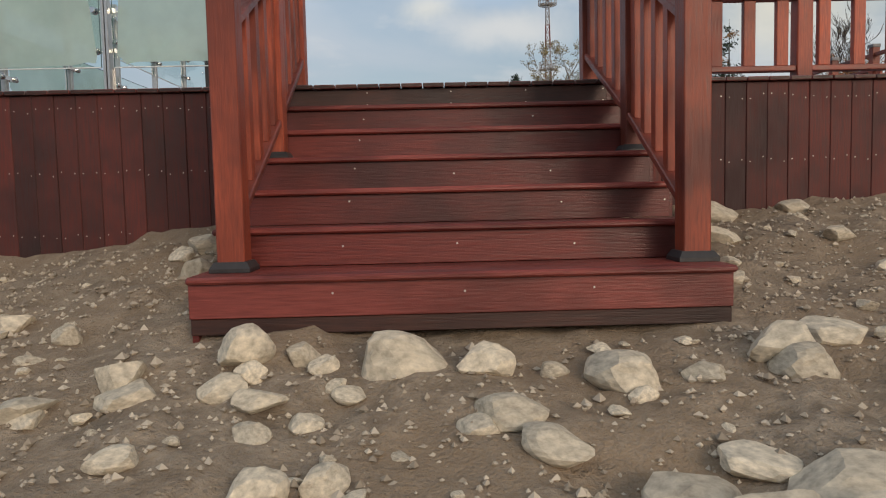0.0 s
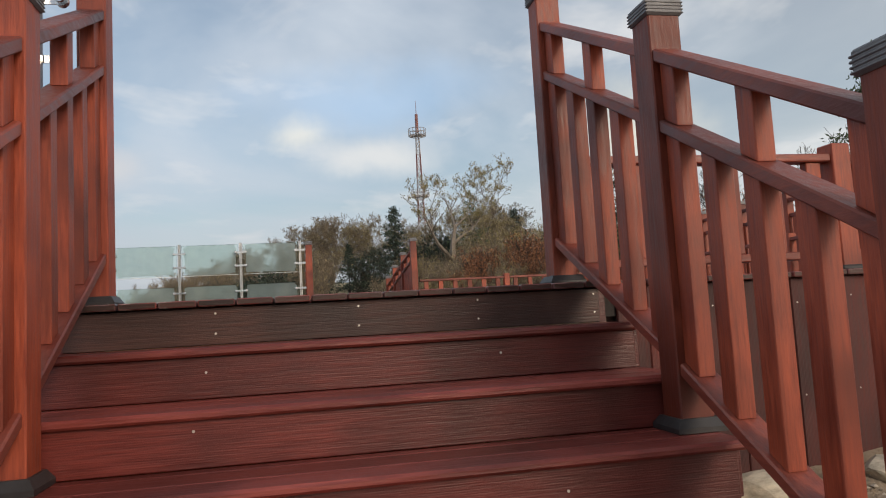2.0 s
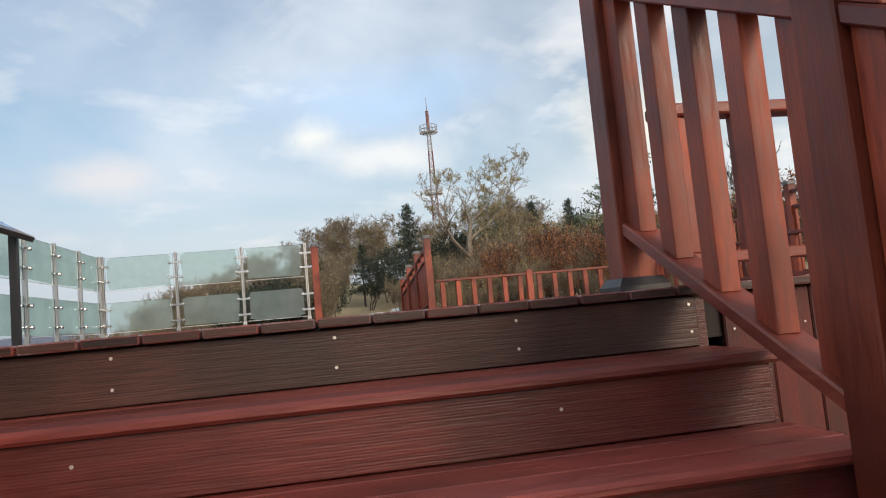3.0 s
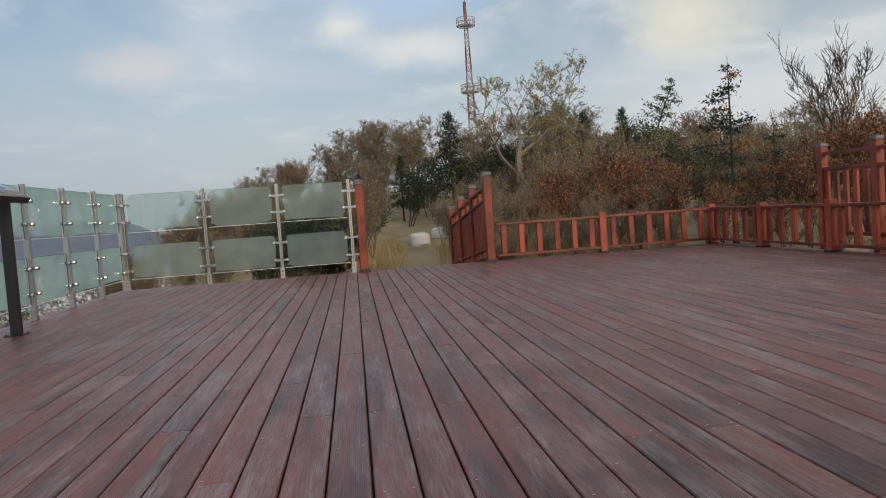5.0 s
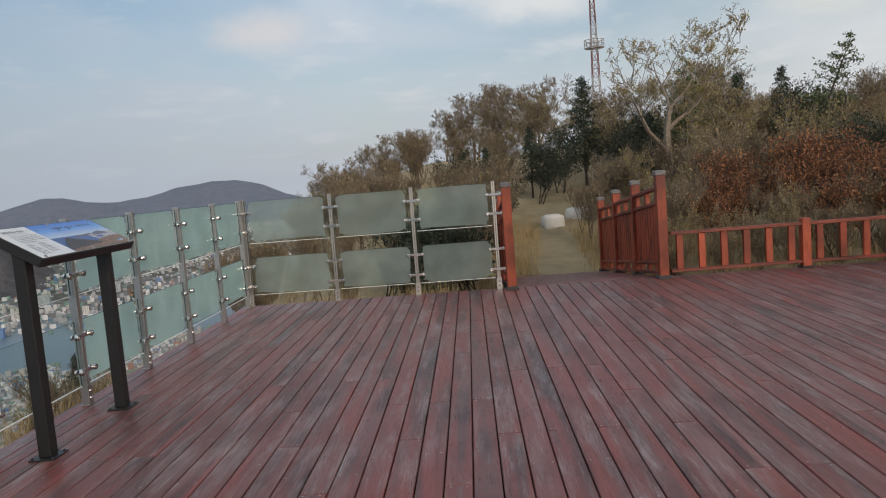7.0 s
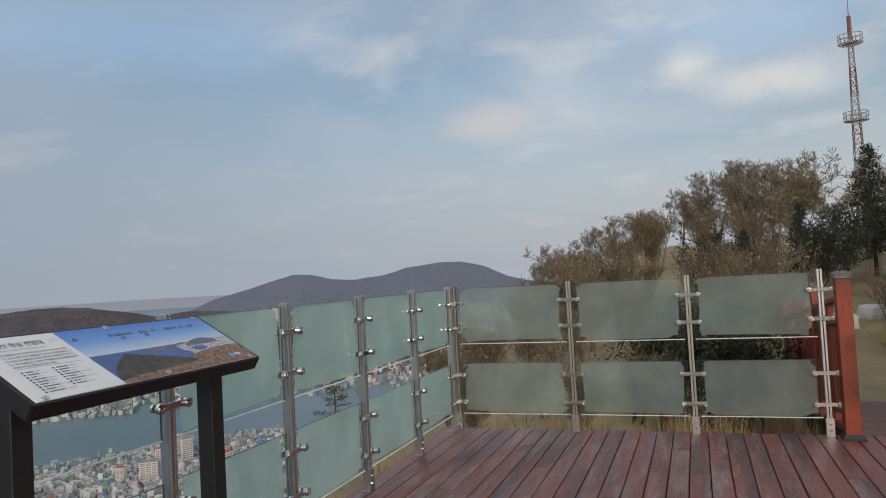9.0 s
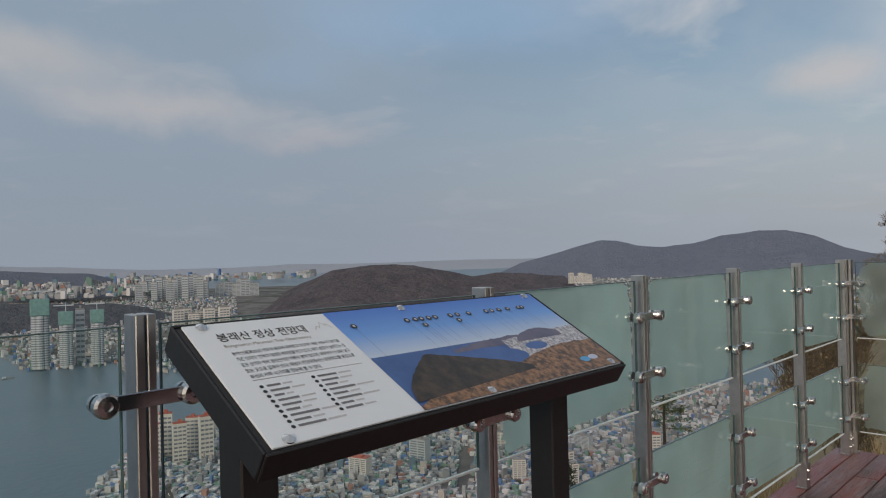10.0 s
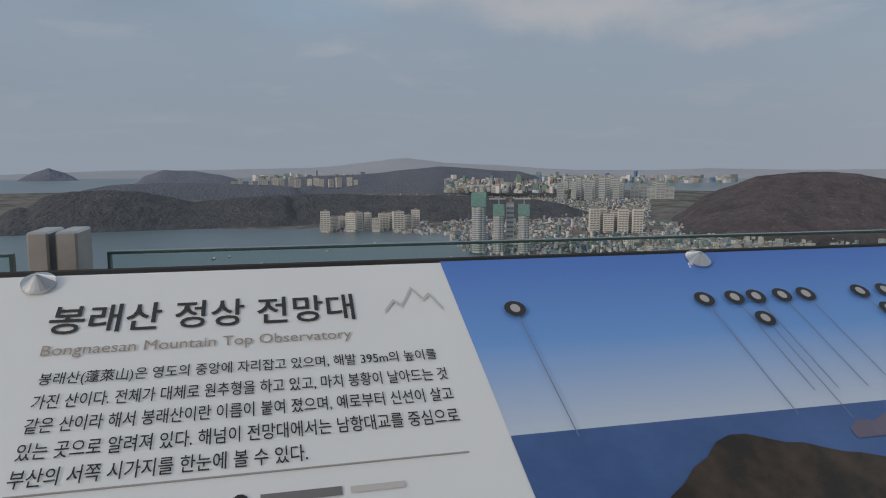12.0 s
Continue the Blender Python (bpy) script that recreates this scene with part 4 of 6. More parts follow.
    return b


info_board()

# ---- plants, rocks, mast ----


def tubes_mesh(segments, n=5):
    """One mesh of tapered limbs from (p0, p1, r0, r1)."""
    P0, P1 = np.array([s[0] for s in segments]), np.array([s[1] for s in segments])
    R0, R1 = np.array([s[2] for s in segments]), np.array([s[3] for s in segments])
    D = P1 - P0
    D /= np.linalg.norm(D, axis=1, keepdims=True) + 1e-9
    ref = np.where(np.abs(D[:, 2:3]) > 0.9, np.array([[1.0, 0, 0]]), np.array([[0, 0, 1.0]]))
    A = np.cross(D, ref); A /= np.linalg.norm(A, axis=1, keepdims=True) + 1e-9
    B = np.cross(D, A)
    ang = np.arange(n) * 2 * np.pi / n
    ring = A[:, None] * np.cos(ang)[None, :, None] + B[:, None] * np.sin(ang)[None, :, None]
    V = np.concatenate([P0[:, None] + ring * R0[:, None, None], P1[:, None] + ring * R1[:, None, None]], 1)
    base = np.arange(len(segments))[:, None] * 2 * n
    i = np.arange(n)[None]
    j = (i + 1) % n
    F = np.stack([base + i, base + n + i, base + n + j, base + j], 2).reshape(-1, 4)
    return V.reshape(-1, 3), F


def leaves_mesh(points, size, seed, aspect=0.55, upright=0.0):
    """Small folded leaves, one quad each, at the points."""
    r = np.random.RandomState(seed)
    n = len(points)
    d = r.normal(size=(n, 3)); d[:, 2] += upright * 2
    d /= np.linalg.norm(d, axis=1, keepdims=True)
    e = np.cross(d, r.normal(size=(n, 3))); e /= np.linalg.norm(e, axis=1, keepdims=True) + 1e-9
    s = size * r.uniform(0.6, 1.35, (n, 1))
    p = np.asarray(points)
    V = np.stack([p, p + d * s * 0.5 + e * s * aspect * 0.5, p + d * s, p + d * s * 0.5 - e * s * aspect * 0.5], 1).reshape(-1, 3)
    F = np.arange(n)[:, None] * 4 + np.arange(4)[None]
    return V, F


def raw_mesh(name, V, F, mat):
    me = bpy.data.meshes.new(name)
    me.from_pydata(np.asarray(V).tolist(), [], np.asarray(F).tolist())
    me.materials.append(mat)
    me.update()
    return me


def grow(seed, height, radius, levels, spread, first=0.25, kids=5, lean=(0, 0), wobble=0.16, up=0.25, trunks=1, thin=0.004):
    """Limbs of a broadleaved tree, and the points along its twigs."""
    r = random.Random(seed)
    segs, tips = [], []

    def limb(p, d, length, rad, level):
        k = 5 if level == 0 else (4 if level < 4 else 2)
        step = length / k
        q, a = Vector(p), Vector(d).normalized()
        nodes = []
        for i in range(k):
            a = (a + Vector((r.uniform(-1, 1), r.uniform(-1, 1), r.uniform(-0.6, 1))) * wobble + Vector((0, 0, up * 0.12 * level))).normalized()
            r0, r1 = max(thin, rad * (1 - 0.72 * i / k)), max(thin * 0.85, rad * (1 - 0.72 * (i + 1) / k))
            q2 = q + a * step
            segs.append((tuple(q), tuple(q2), r0, r1))
            nodes.append((q2, a, r1, (i + 1) / k))
            q = q2
        if level >= levels:
            tips.extend(tuple(n[0]) for n in nodes)
            return
        for c in range(kids if level else kids + 1):
            u = first + (1 - first) * (c + r.random()) / kids if level == 0 else 0.2 + 0.8 * r.random()
            i = min(k - 1, int(u * k))
            n = nodes[i]
            az = r.uniform(0, 6.283)
            side = Vector((math.cos(az), math.sin(az), r.uniform(-0.15, 0.5)))
            side = (side - n[1] * side.dot(n[1])).normalized()
            d2 = n[1] * (1 - spread) + side * spread + Vector((0, 0, up))
            limb(n[0], d2, length * r.uniform(0.42, 0.72), n[2] * r.uniform(0.55, 0.8), level + 1)
    for t in range(trunks):
        off = Vector((r.uniform(-1, 1), r.uniform(-1, 1), 0)) * (0.12 * (trunks > 1))
        limb(off, Vector((lean[0] + off.x * 3, lean[1] + off.y * 3, 1)), height * (0.62 if levels > 1 else 0.9), radius, 0)
    return segs, tips


def broadleaf(name, label, category, group, seed, height, radius, levels, spread, leaf_mat, leaf_count, leaf_size, bark_mat=None, **more):
    segs, tips = grow(seed, height, radius, levels, spread, **more)
    t = thing(name, label, category, group)
    o = new("trunk", raw_mesh("trunk", *tubes_mesh(segs), bark_mat or bark)); o.parent = t
    r = np.random.RandomState(seed)
    tips = np.array(tips)
    pts = tips[r.randint(0, len(tips), leaf_count)] + r.normal(scale=leaf_size * 0.9, size=(leaf_count, 3))
    o = new("crown", raw_mesh("crown", *leaves_mesh(pts, leaf_size, seed), leaf_mat)); o.parent = t
    return t


def conifer(name, label, seed, height, width, leaf_mat, gaps=0.0, count=46, droop=0.25, rust=None, bare=0.12):
    """Whorled boughs with needle tufts."""
    r = random.Random(seed)
    t = thing(name, label, "conifer", "conifers")
    segs = [((0, 0, height * i / 6), (0, 0, height * (i + 1) / 6), 0.07 * height / 4 * (1 - i / 6.3), 0.07 * height / 4 * (1 - (i + 1) / 6.3)) for i in range(6)]
    pts, rusty = [], []
    for k in range(count):
        u = bare + (1 - bare) * k / count
        if r.random() < gaps:
            continue
        L = width / 2 * (1 - u) ** 0.75 * r.uniform(0.65, 1.15) + 0.05 * height / 4
        az = k * 2.4 + r.uniform(-0.5, 0.5)
        p = Vector((0, 0, height * u))
        d = Vector((math.cos(az), math.sin(az), r.uniform(-droop, 0.15)))
        q = p + d * L
        segs.append((tuple(p), tuple(q), 0.016, 0.004))
        n = int(150 * (L / (width / 2)) + 34)
        dest = rusty if rust and r.random() < 0.25 else pts
        for _ in range(n):
            s = r.random() ** 0.7
            dest.append(tuple(p + d * L * s + Vector((r.gauss(0, 1), r.gauss(0, 1), r.gauss(0, 0.55))) * (0.05 + 0.13 * L * (1 - 0.5 * s))))
    o = new("trunk", raw_mesh("trunk", *tubes_mesh(segs), bark_dark)); o.parent = t
    o = new("crown", raw_mesh("crown", *leaves_mesh(pts, 0.070 * height / 4 + 0.02, seed, 0.35), leaf_mat)); o.parent = t
    if rusty:
        o = new("withered_boughs", raw_mesh("withered_boughs", *leaves_mesh(rusty, 0.085, seed, 0.4), rust)); o.parent = t
    return t


def gz_at(x, y):
    return float(ground_z(np.array([x]), np.array([y]))[0])


def stand(master, spots, keep=True):
    """Copies a plant to (x, y, size, turn); the first spot takes the master."""
    for i, (x, y, s, turn) in enumerate(spots):
        m = pose(x, y, gz_at(x, y) - 0.05, 0, 0, turn) @ Matrix.Scale(s, 4)
        if i == 0:
            master.matrix_basis = m
        else:
            c = copy_thing(master, pose(0, 0, 0))
            c.matrix_basis = m


big_tree = broadleaf("tree", "bare spreading tree with sparse yellow-green spring leaves", "tree", "trees", 14, 7.0, 0.30, 5, 0.6, leaf_spring, 6500, 0.065,
                     first=0.42, kids=3, lean=(0.05, 0.0), wobble=0.17, up=0.16, thin=0.011)
stand(big_tree, [(8.1, 27.5, 0.74, 0), (10.6, 30.5, 0.5, 150)])
bud_tree = broadleaf("tree", "leafless grey-brown tree with fine budding twigs", "tree", "trees", 12, 3.6, 0.085, 5, 0.66, leaf_bare, 1300, 0.05, bark_brown, first=0.06, kids=4, wobble=0.22, up=0.16, trunks=2, thin=0.0075)
stand(bud_tree, [(-6.6, 58.0, 1.20, 0), (-4.6, 57.0, 1.05, 80), (-2.6, 58.5, 0.92, 200), (-0.6, 57.0, 0.72, 310), (1.2, 58.0, 0.95, 45), (3.2, 59.0, 1.35, 160), (5.2, 57.0, 1.36, 250), (7.4, 58.0, 1.36, 120),
                 (11.8, 38.0, 1.0, 70), (17.0, 34.0, 0.8, 190), (20.5, 31.0, 0.72, 20), (3.9, 41.0, 0.98, 100), (14.5, 41.0, 1.0, 290), (23.0, 36.0, 0.75, 60), (9.6, 44.0, 0.96, 330)])
bud_tree2 = broadleaf("tree", "low budding tree with pale olive young leaves", "tree", "trees", 77, 3.4, 0.08, 5, 0.66, leaf_spring, 5000, 0.055, bark_brown, first=0.06, kids=4, wobble=0.22, up=0.14, trunks=2, thin=0.0075)
stand(bud_tree2, [(4.4, 44.0, 0.80, 10), (5.6, 39.0, 0.84, 130), (7.8, 39.5, 0.80, 220), (11.2, 32.5, 0.95, 340), (-1.4, 62.0, 0.75, 70), (9.2, 36.5, 0.95, 180), (18.5, 28.0, 0.55, 250), (12.5, 26.5, 0.5, 110), (6.4, 46.0, 0.90, 60), (2.2, 62.0, 0.90, 20), (-8.4, 60.0, 1.25, 140)])
tall_bare = broadleaf("tree", "tall thin bare tree with upright limbs", "tree", "trees", 5, 7.4, 0.22, 4, 0.46, leaf_bare, 700, 0.07, bark_dark, first=0.3, kids=4, wobble=0.22, up=0.24, thin=0.014)
stand(tall_bare, [(14.4, 22.0, 0.46, 0), (16.2, 23.2, 0.44, 130), (19.0, 24.5, 0.48, 250)])
spruce = conifer("spruce", "dense dark green spruce with a pale trunk", 3, 4.3, 2.5, leaf_conifer, count=64, bare=0.24)
stand(spruce, [(7.1, 35.4, 0.98, 0), (4.9, 34.2, 0.62, 90), (9.2, 34.0, 0.62, 200), (3.2, 32.4, 0.5, 30), (12.2, 33.5, 0.85, 120), (14.6, 35.5, 0.8, 250)])
cedar = conifer("cedar", "ragged dark cedar with withered rust-brown boughs", 9, 4.0, 2.4, leaf_conifer, gaps=0.3, count=44, droop=0.1, rust=leaf_rust, bare=0.2)
stand(cedar, [(10.55, 19.6, 0.96, 100), (12.1, 20.6, 0.6, 160)])
pine = conifer("pine", "leaning green pine with open boughs", 14, 5.0, 3.0, leaf_pine, gaps=0.35, count=36, droop=-0.1, bare=0.4)
pine.matrix_basis = pose(12.6, 30.2, gz_at(12.6, 30.2), 0, 22, 0)
c = copy_thing(pine, pose(0, 0, 0)); c.matrix_basis = pose(12.9, 14.3, gz_at(12.9, 14.3), 0, -4, 100) @ Matrix.Scale(0.86, 4)
c = copy_thing(pine, pose(0, 0, 0)); c.matrix_basis = pose(-3.3, 19.7, gz_at(-3.3, 19.7), 0, 0, 200) @ Matrix.Scale(0.34, 4)
c = copy_thing(spruce, pose(0, 0, 0)); c.matrix_basis = pose(-2.9, 16.9, gz_at(-2.9, 16.9) - 0.1, 0, 0, 80) @ Matrix.Scale(0.27, 4)
c = copy_thing(pine, pose(0, 0, 0)); c.matrix_basis = pose(9.6, 31.0, gz_at(9.6, 31.0), 0, 0, 300) @ Matrix.Scale(0.9, 4)
russet = broadleaf("shrub", "dense shrub with withered russet leaves", "shrub", "russet shrubs", 21, 1.9, 0.03, 3, 0.5, leaf_russet, 2600, 0.062, bark_dark, first=0.08, kids=5, up=0.3, trunks=3)
rng = random.Random(17)
spots = [(x + rng.uniform(-0.3, 0.3), y + rng.uniform(-0.4, 0.4), s * (0.82 if x > 10.8 and y < 19.5 else 0.66) * rng.uniform(0.85, 1.15), rng.uniform(0, 360)) for x, y, s in
         ((7.2, 20.6, 0.85), (8.2, 20.2, 0.95), (9.1, 20.6, 1.0), (9.9, 21.4, 1.05), (11.2, 19.6, 1.05), (12.0, 19.0, 1.1), (10.9, 18.3, 0.95), (8.6, 22.4, 1.05), (7.7, 22.6, 1.0),
          (11.4, 17.2, 1.0), (12.6, 17.8, 1.15), (13.6, 18.9, 1.2), (11.2, 15.6, 0.8), (11.8, 14.0, 0.85), (11.4, 12.0, 0.8), (10.6, 23.4, 1.1), (13.0, 22.0, 1.2), (11.9, 9.5, 0.8), (6.6, 20.0, 0.9), (7.9, 19.2, 0.9), (9.0, 19.0, 0.95), (9.9, 18.9, 1.0), (8.6, 21.2, 1.2), (7.6, 21.6, 1.15), (9.6, 22.6, 1.25), (10.4, 17.9, 0.8), (10.5, 15.2, 0.8))]
stand(russet, spots)
twiggy = broadleaf("shrub", "leafless brown thicket of thin twigs", "shrub", "bare shrubs", 44, 1.5, 0.018, 3, 0.55, leaf_bare, 700, 0.05, bark_brown, first=0.05, kids=6, up=0.35, trunks=4)
spots = [(6.6, 21.2, 0.9, 0), (7.6, 19.4, 0.7, 50), (5.6, 18.8, 0.5, 20), (6.2, 18.5, 0.45, 110), (6.9, 18.6, 0.55, 200), (7.3, 18.3, 0.45, 290), (8.0, 18.6, 0.6, 35), (8.5, 18.2, 0.5, 125), (9.4, 18.4, 0.6, 215), (9.8, 17.4, 0.55, 305), (10.2, 16.2, 0.6, 60), (10.0, 14.8, 0.55, 150), (10.3, 13.4, 0.6, 240), (8.9, 19.4, 0.8, 330), (6.0, 20.4, 0.8, 75), (-1.7, 15.4, 0.45, 20), (-1.7, 14.2, 0.55, 220), (-2.6, 13.4, 0.7, 310), (-1.9, 12.6, 0.5, 40), (-0.9, 18.6, 0.6, 70),
         (0.4, 19.2, 0.62, 200), (1.4, 19.8, 0.7, 10), (2.3, 20.4, 0.7, 120), (2.6, 22.8, 0.8, 260), (2.2, 24.6, 0.9, 60), (5.9, 23.8, 0.8, 180), (-0.4, 21.0, 0.8, 280),
         (5.6, 26.4, 0.9, 30), (6.4, 28.4, 0.9, 140), (3.0, 26.4, 0.9, 210)]
rng = random.Random(29)
for _ in range(150):
    x, y = rng.uniform(-3.5, 22.0), rng.uniform(22.5, 42.0)
    if abs(x - (4.3 + 0.12 * (y - 21))) > 0.9 + 0.02 * y and (x > 5 or y > 24):
        spots.append((x, y, rng.uniform(0.8, 1.35), rng.uniform(0, 360)))
stand(twiggy, spots)
olive = broadleaf("shrub", "small olive-green bush in young leaf", "shrub", "green shrubs", 52, 1.9, 0.02, 3, 0.5, leaf_spring, 2200, 0.05, bark, first=0.1, kids=5, up=0.3, trunks=3)
spots = [(5.9, 19.6, 0.5, 30), (6.5, 19.0, 0.45, 140), (7.5, 18.9, 0.55, 260), (6.9, 23.6, 0.75, 0), (1.0, 21.6, 0.55, 90), (-0.5, 19.9, 0.5, 200)]
for _ in range(22):
    x, y = rng.uniform(6.5, 20.0), rng.uniform(25.0, 40.0)
    spots.append((x, y, rng.uniform(0.8, 1.3), rng.uniform(0, 360)))
stand(olive, spots)
bush_dark = broadleaf("shrub", "dense dark evergreen bush", "shrub", "dark shrubs", 63, 2.2, 0.03, 3, 0.55, leaf_conifer, 3600, 0.075, bark_dark, first=0.05, kids=5, up=0.2, trunks=3)
stand(bush_dark, [(5.0, 33.0, 0.9, 0), (6.0, 34.5, 1.0, 90), (9.0, 32.0, 1.1, 200), (3.0, 28.6, 0.7, 30), (10.5, 33.5, 1.2, 140), (1.7, 25.2, 0.5, 260), (13.5, 33.0, 1.2, 10), (11.4, 24.2, 0.9, 70), (2.3, 31.5, 0.9, 300),
                  (0.9, 20.4, 0.62, 15), (1.5, 19.4, 0.62, 75), (2.1, 19.0, 0.66, 110), (2.5, 20.3, 0.74, 230), (1.3, 22.2, 0.62, 320), (2.1, 23.4, 0.62, 45)])


def tufts(name, label, spots, blades, height, seed, mat=None):
    r = np.random.RandomState(seed)
    V, F = [], []
    for x, y in spots:
        z = gz_at(x, y)
        for _ in range(blades):
            a = r.uniform(0, 6.283); o = r.normal(scale=0.07, size=2); h = height * r.uniform(0.5, 1.25); w = 0.004
            bx, by = x + o[0], y + o[1]
            lx, ly = math.cos(a) * h * r.uniform(0.1, 0.5), math.sin(a) * h * r.uniform(0.1, 0.5)
            px, py = -math.sin(a) * w, math.cos(a) * w
            i = len(V)
            V += [(bx - px, by - py, z - 0.02), (bx + px, by + py, z - 0.02), (bx + lx * 0.4 + px * 0.8, by + ly * 0.4 + py * 0.8, z + h * 0.6), (bx + lx * 0.4 - px * 0.8, by + ly * 0.4 - py * 0.8, z + h * 0.6), (bx + lx, by + ly, z + h)]
            F += [(i, i + 1, i + 2, i + 3), (i + 3, i + 2, i + 4)]
    me = bpy.data.meshes.new(name); me.from_pydata(V, [], F); me.materials.append(mat or straw); me.update()
    return tagged(new(name, me), label, "grass", kind="stuff")


rng = random.Random(5)
near_edge = [(rng.uniform(-0.6, 2.9), rng.uniform(17.4, 18.7)) for _ in range(150)] + [(rng.uniform(-1.9, -0.75), rng.uniform(9.5, 18.0)) for _ in range(230)]
tufts("straw_grass", "tall dry straw-coloured grass beyond the glass fence", near_edge, 26, 0.62, 1)
lawn = [(rng.uniform(2.2, 9.2), rng.uniform(17.5, 31.0)) for _ in range(1500)]
lawn = [(x, y) for x, y in lawn if not (2.9 < x < 5.2 and y < 21.6) and abs(x - (4.2 + 0.10 * (y - 21))) > 0.5]
tufts("short_grass", "short dry grass beside the trodden path", lawn, 22, 0.22, 2)

# rocks
rock_meshes = []
for s in range(7):
    r = random.Random(100 + s)
    bm = bmesh.new()
    bmesh.ops.create_icosphere(bm, subdivisions=3, radius=1.0)
    cuts = [(Vector((r.gauss(0, 1), r.gauss(0, 1), r.gauss(0, 1))).normalized(), r.uniform(0.5, 0.85)) for _ in range(11)]
    for v in bm.verts:
        for n, d in cuts:
            k = v.co.dot(n)
            if k > d:
                v.co -= n * (k - d) * 0.92
        v.co += v.co.normalized() * 0.05 * noise.noise(v.co * 3.1 + Vector((s * 9, 0, 0)))
    me = bpy.data.meshes.new("rock")
    bm.to_mesh(me); bm.free()
    me.materials.append(rock_mat)
    rock_meshes.append(me)


def rock(x, y, sx, sy, sz, turn, kind_of, sink=0.35, label="pale weathered granite rock lying in the soil", group="rocks"):
    o = tagged(new("rock", rock_meshes[kind_of % 7]), label, "rock", group)
    o.matrix_basis = pose(x, y, gz_at(x, y) + sz * (1 - 2 * sink) * 0.6, random.Random(int(x * 97 + y * 31)).uniform(-12, 12), 0, turn) @ Matrix.Diagonal((sx, sy, sz, 1))
    return o


for x, y, sx, sy, sz, turn, k in ((2.80, 4.10, 0.20, 0.13, 0.13, 10, 0), (3.12, 4.08, 0.14, 0.10, 0.10, 40, 1), (2.22, 4.18, 0.17, 0.10, 0.10, 80, 2), (2.42, 4.22, 0.08, 0.07, 0.07, 20, 5), (2.52, 4.12, 0.07, 0.06, 0.06, 60, 4), (1.78, 4.05, 0.12, 0.10, 0.09, 10, 3),
                              (3.72, 3.05, 0.20, 0.15, 0.12, 30, 4), (3.95, 3.0, 0.17, 0.18, 0.12, 90, 5), (3.45, 3.02, 0.17, 0.13, 0.06, 0, 6), (3.35, 2.62, 0.22, 0.18, 0.10, 60, 0),
                              (4.22, 4.05, 0.16, 0.11, 0.10, 200, 2), (4.5, 4.2, 0.17, 0.12, 0.09, 120, 3), (2.45, 3.3, 0.11, 0.09, 0.08, 70, 1), (4.62, 5.6, 0.14, 0.10, 0.09, 10, 6),
                              (4.75, 6.18, 0.24, 0.13, 0.10, 5, 2), (5.35, 6.2, 0.2, 0.12, 0.09, 20, 5), (6.6, 5.9, 0.22, 0.16, 0.12, 60, 1), (6.0, 5.4, 0.18, 0.12, 0.10, 130, 4),
                              (6.9, 5.2, 0.26, 0.2, 0.14, 80, 0), (1.55, 5.9, 0.16, 0.12, 0.10, 40, 5), (1.70, 5.3, 0.15, 0.12, 0.12, 90, 6), (0.9, 4.9, 0.14, 0.1, 0.08, 10, 3),
                              (1.30, 3.1, 0.13, 0.1, 0.07, 30, 4), (4.6, 2.7, 0.28, 0.22, 0.14, 10, 5), (5.0, 2.6, 0.2, 0.17, 0.11, 70, 2), (1.7, 2.75, 0.17, 0.13, 0.08, 150, 6), (7.4, 6.1, 0.2, 0.14, 0.1, 0, 3)):
    rock(x, y, sx, sy, sz, turn, k)
rng = random.Random(71)
for k in range(46):                                        # half-buried fist to head sized stones
    x, y = rng.uniform(1.2, 5.6), rng.uniform(2.1, 4.15)
    if abs(x - 2.85) + abs(y - 2.2) < 0.5:
        continue
    s = rng.uniform(0.07, 0.17)
    rock(x, y, s * rng.uniform(0.9, 1.5), s * rng.uniform(0.8, 1.1), s * rng.uniform(0.45, 0.7), rng.uniform(0, 360), k, 0.42)
rng = random.Random(23)
for k in range(240):
    x, y = rng.uniform(0.2, 7.5), rng.uniform(1.9, 6.2)
    if 1.85 < x < 4.25 and y > 4.3:
        continue
    s = 0.022 + 0.07 * rng.random() ** 2
    rock(x, y, s * rng.uniform(0.9, 1.6), s, s * rng.uniform(0.5, 0.9), rng.uniform(0, 360), k, label="small pale broken stone on bare soil", group="small stones")
for x, y, s, k in ((8.1, 36.2, 0.95, 0), (8.9, 35.6, 0.6, 3), (7.7, 34.4, 0.4, 4), (9.4, 36.2, 0.75, 1), (10.0, 34.4, 0.6, 5), (8.9, 33.2, 0.45, 2), (7.2, 33.2, 0.35, 6)):
    rock(x, y, s, s * 0.8, s * 1.05, 40 * k, k, 0.3, "grey boulder among bare shrubs", "boulders")
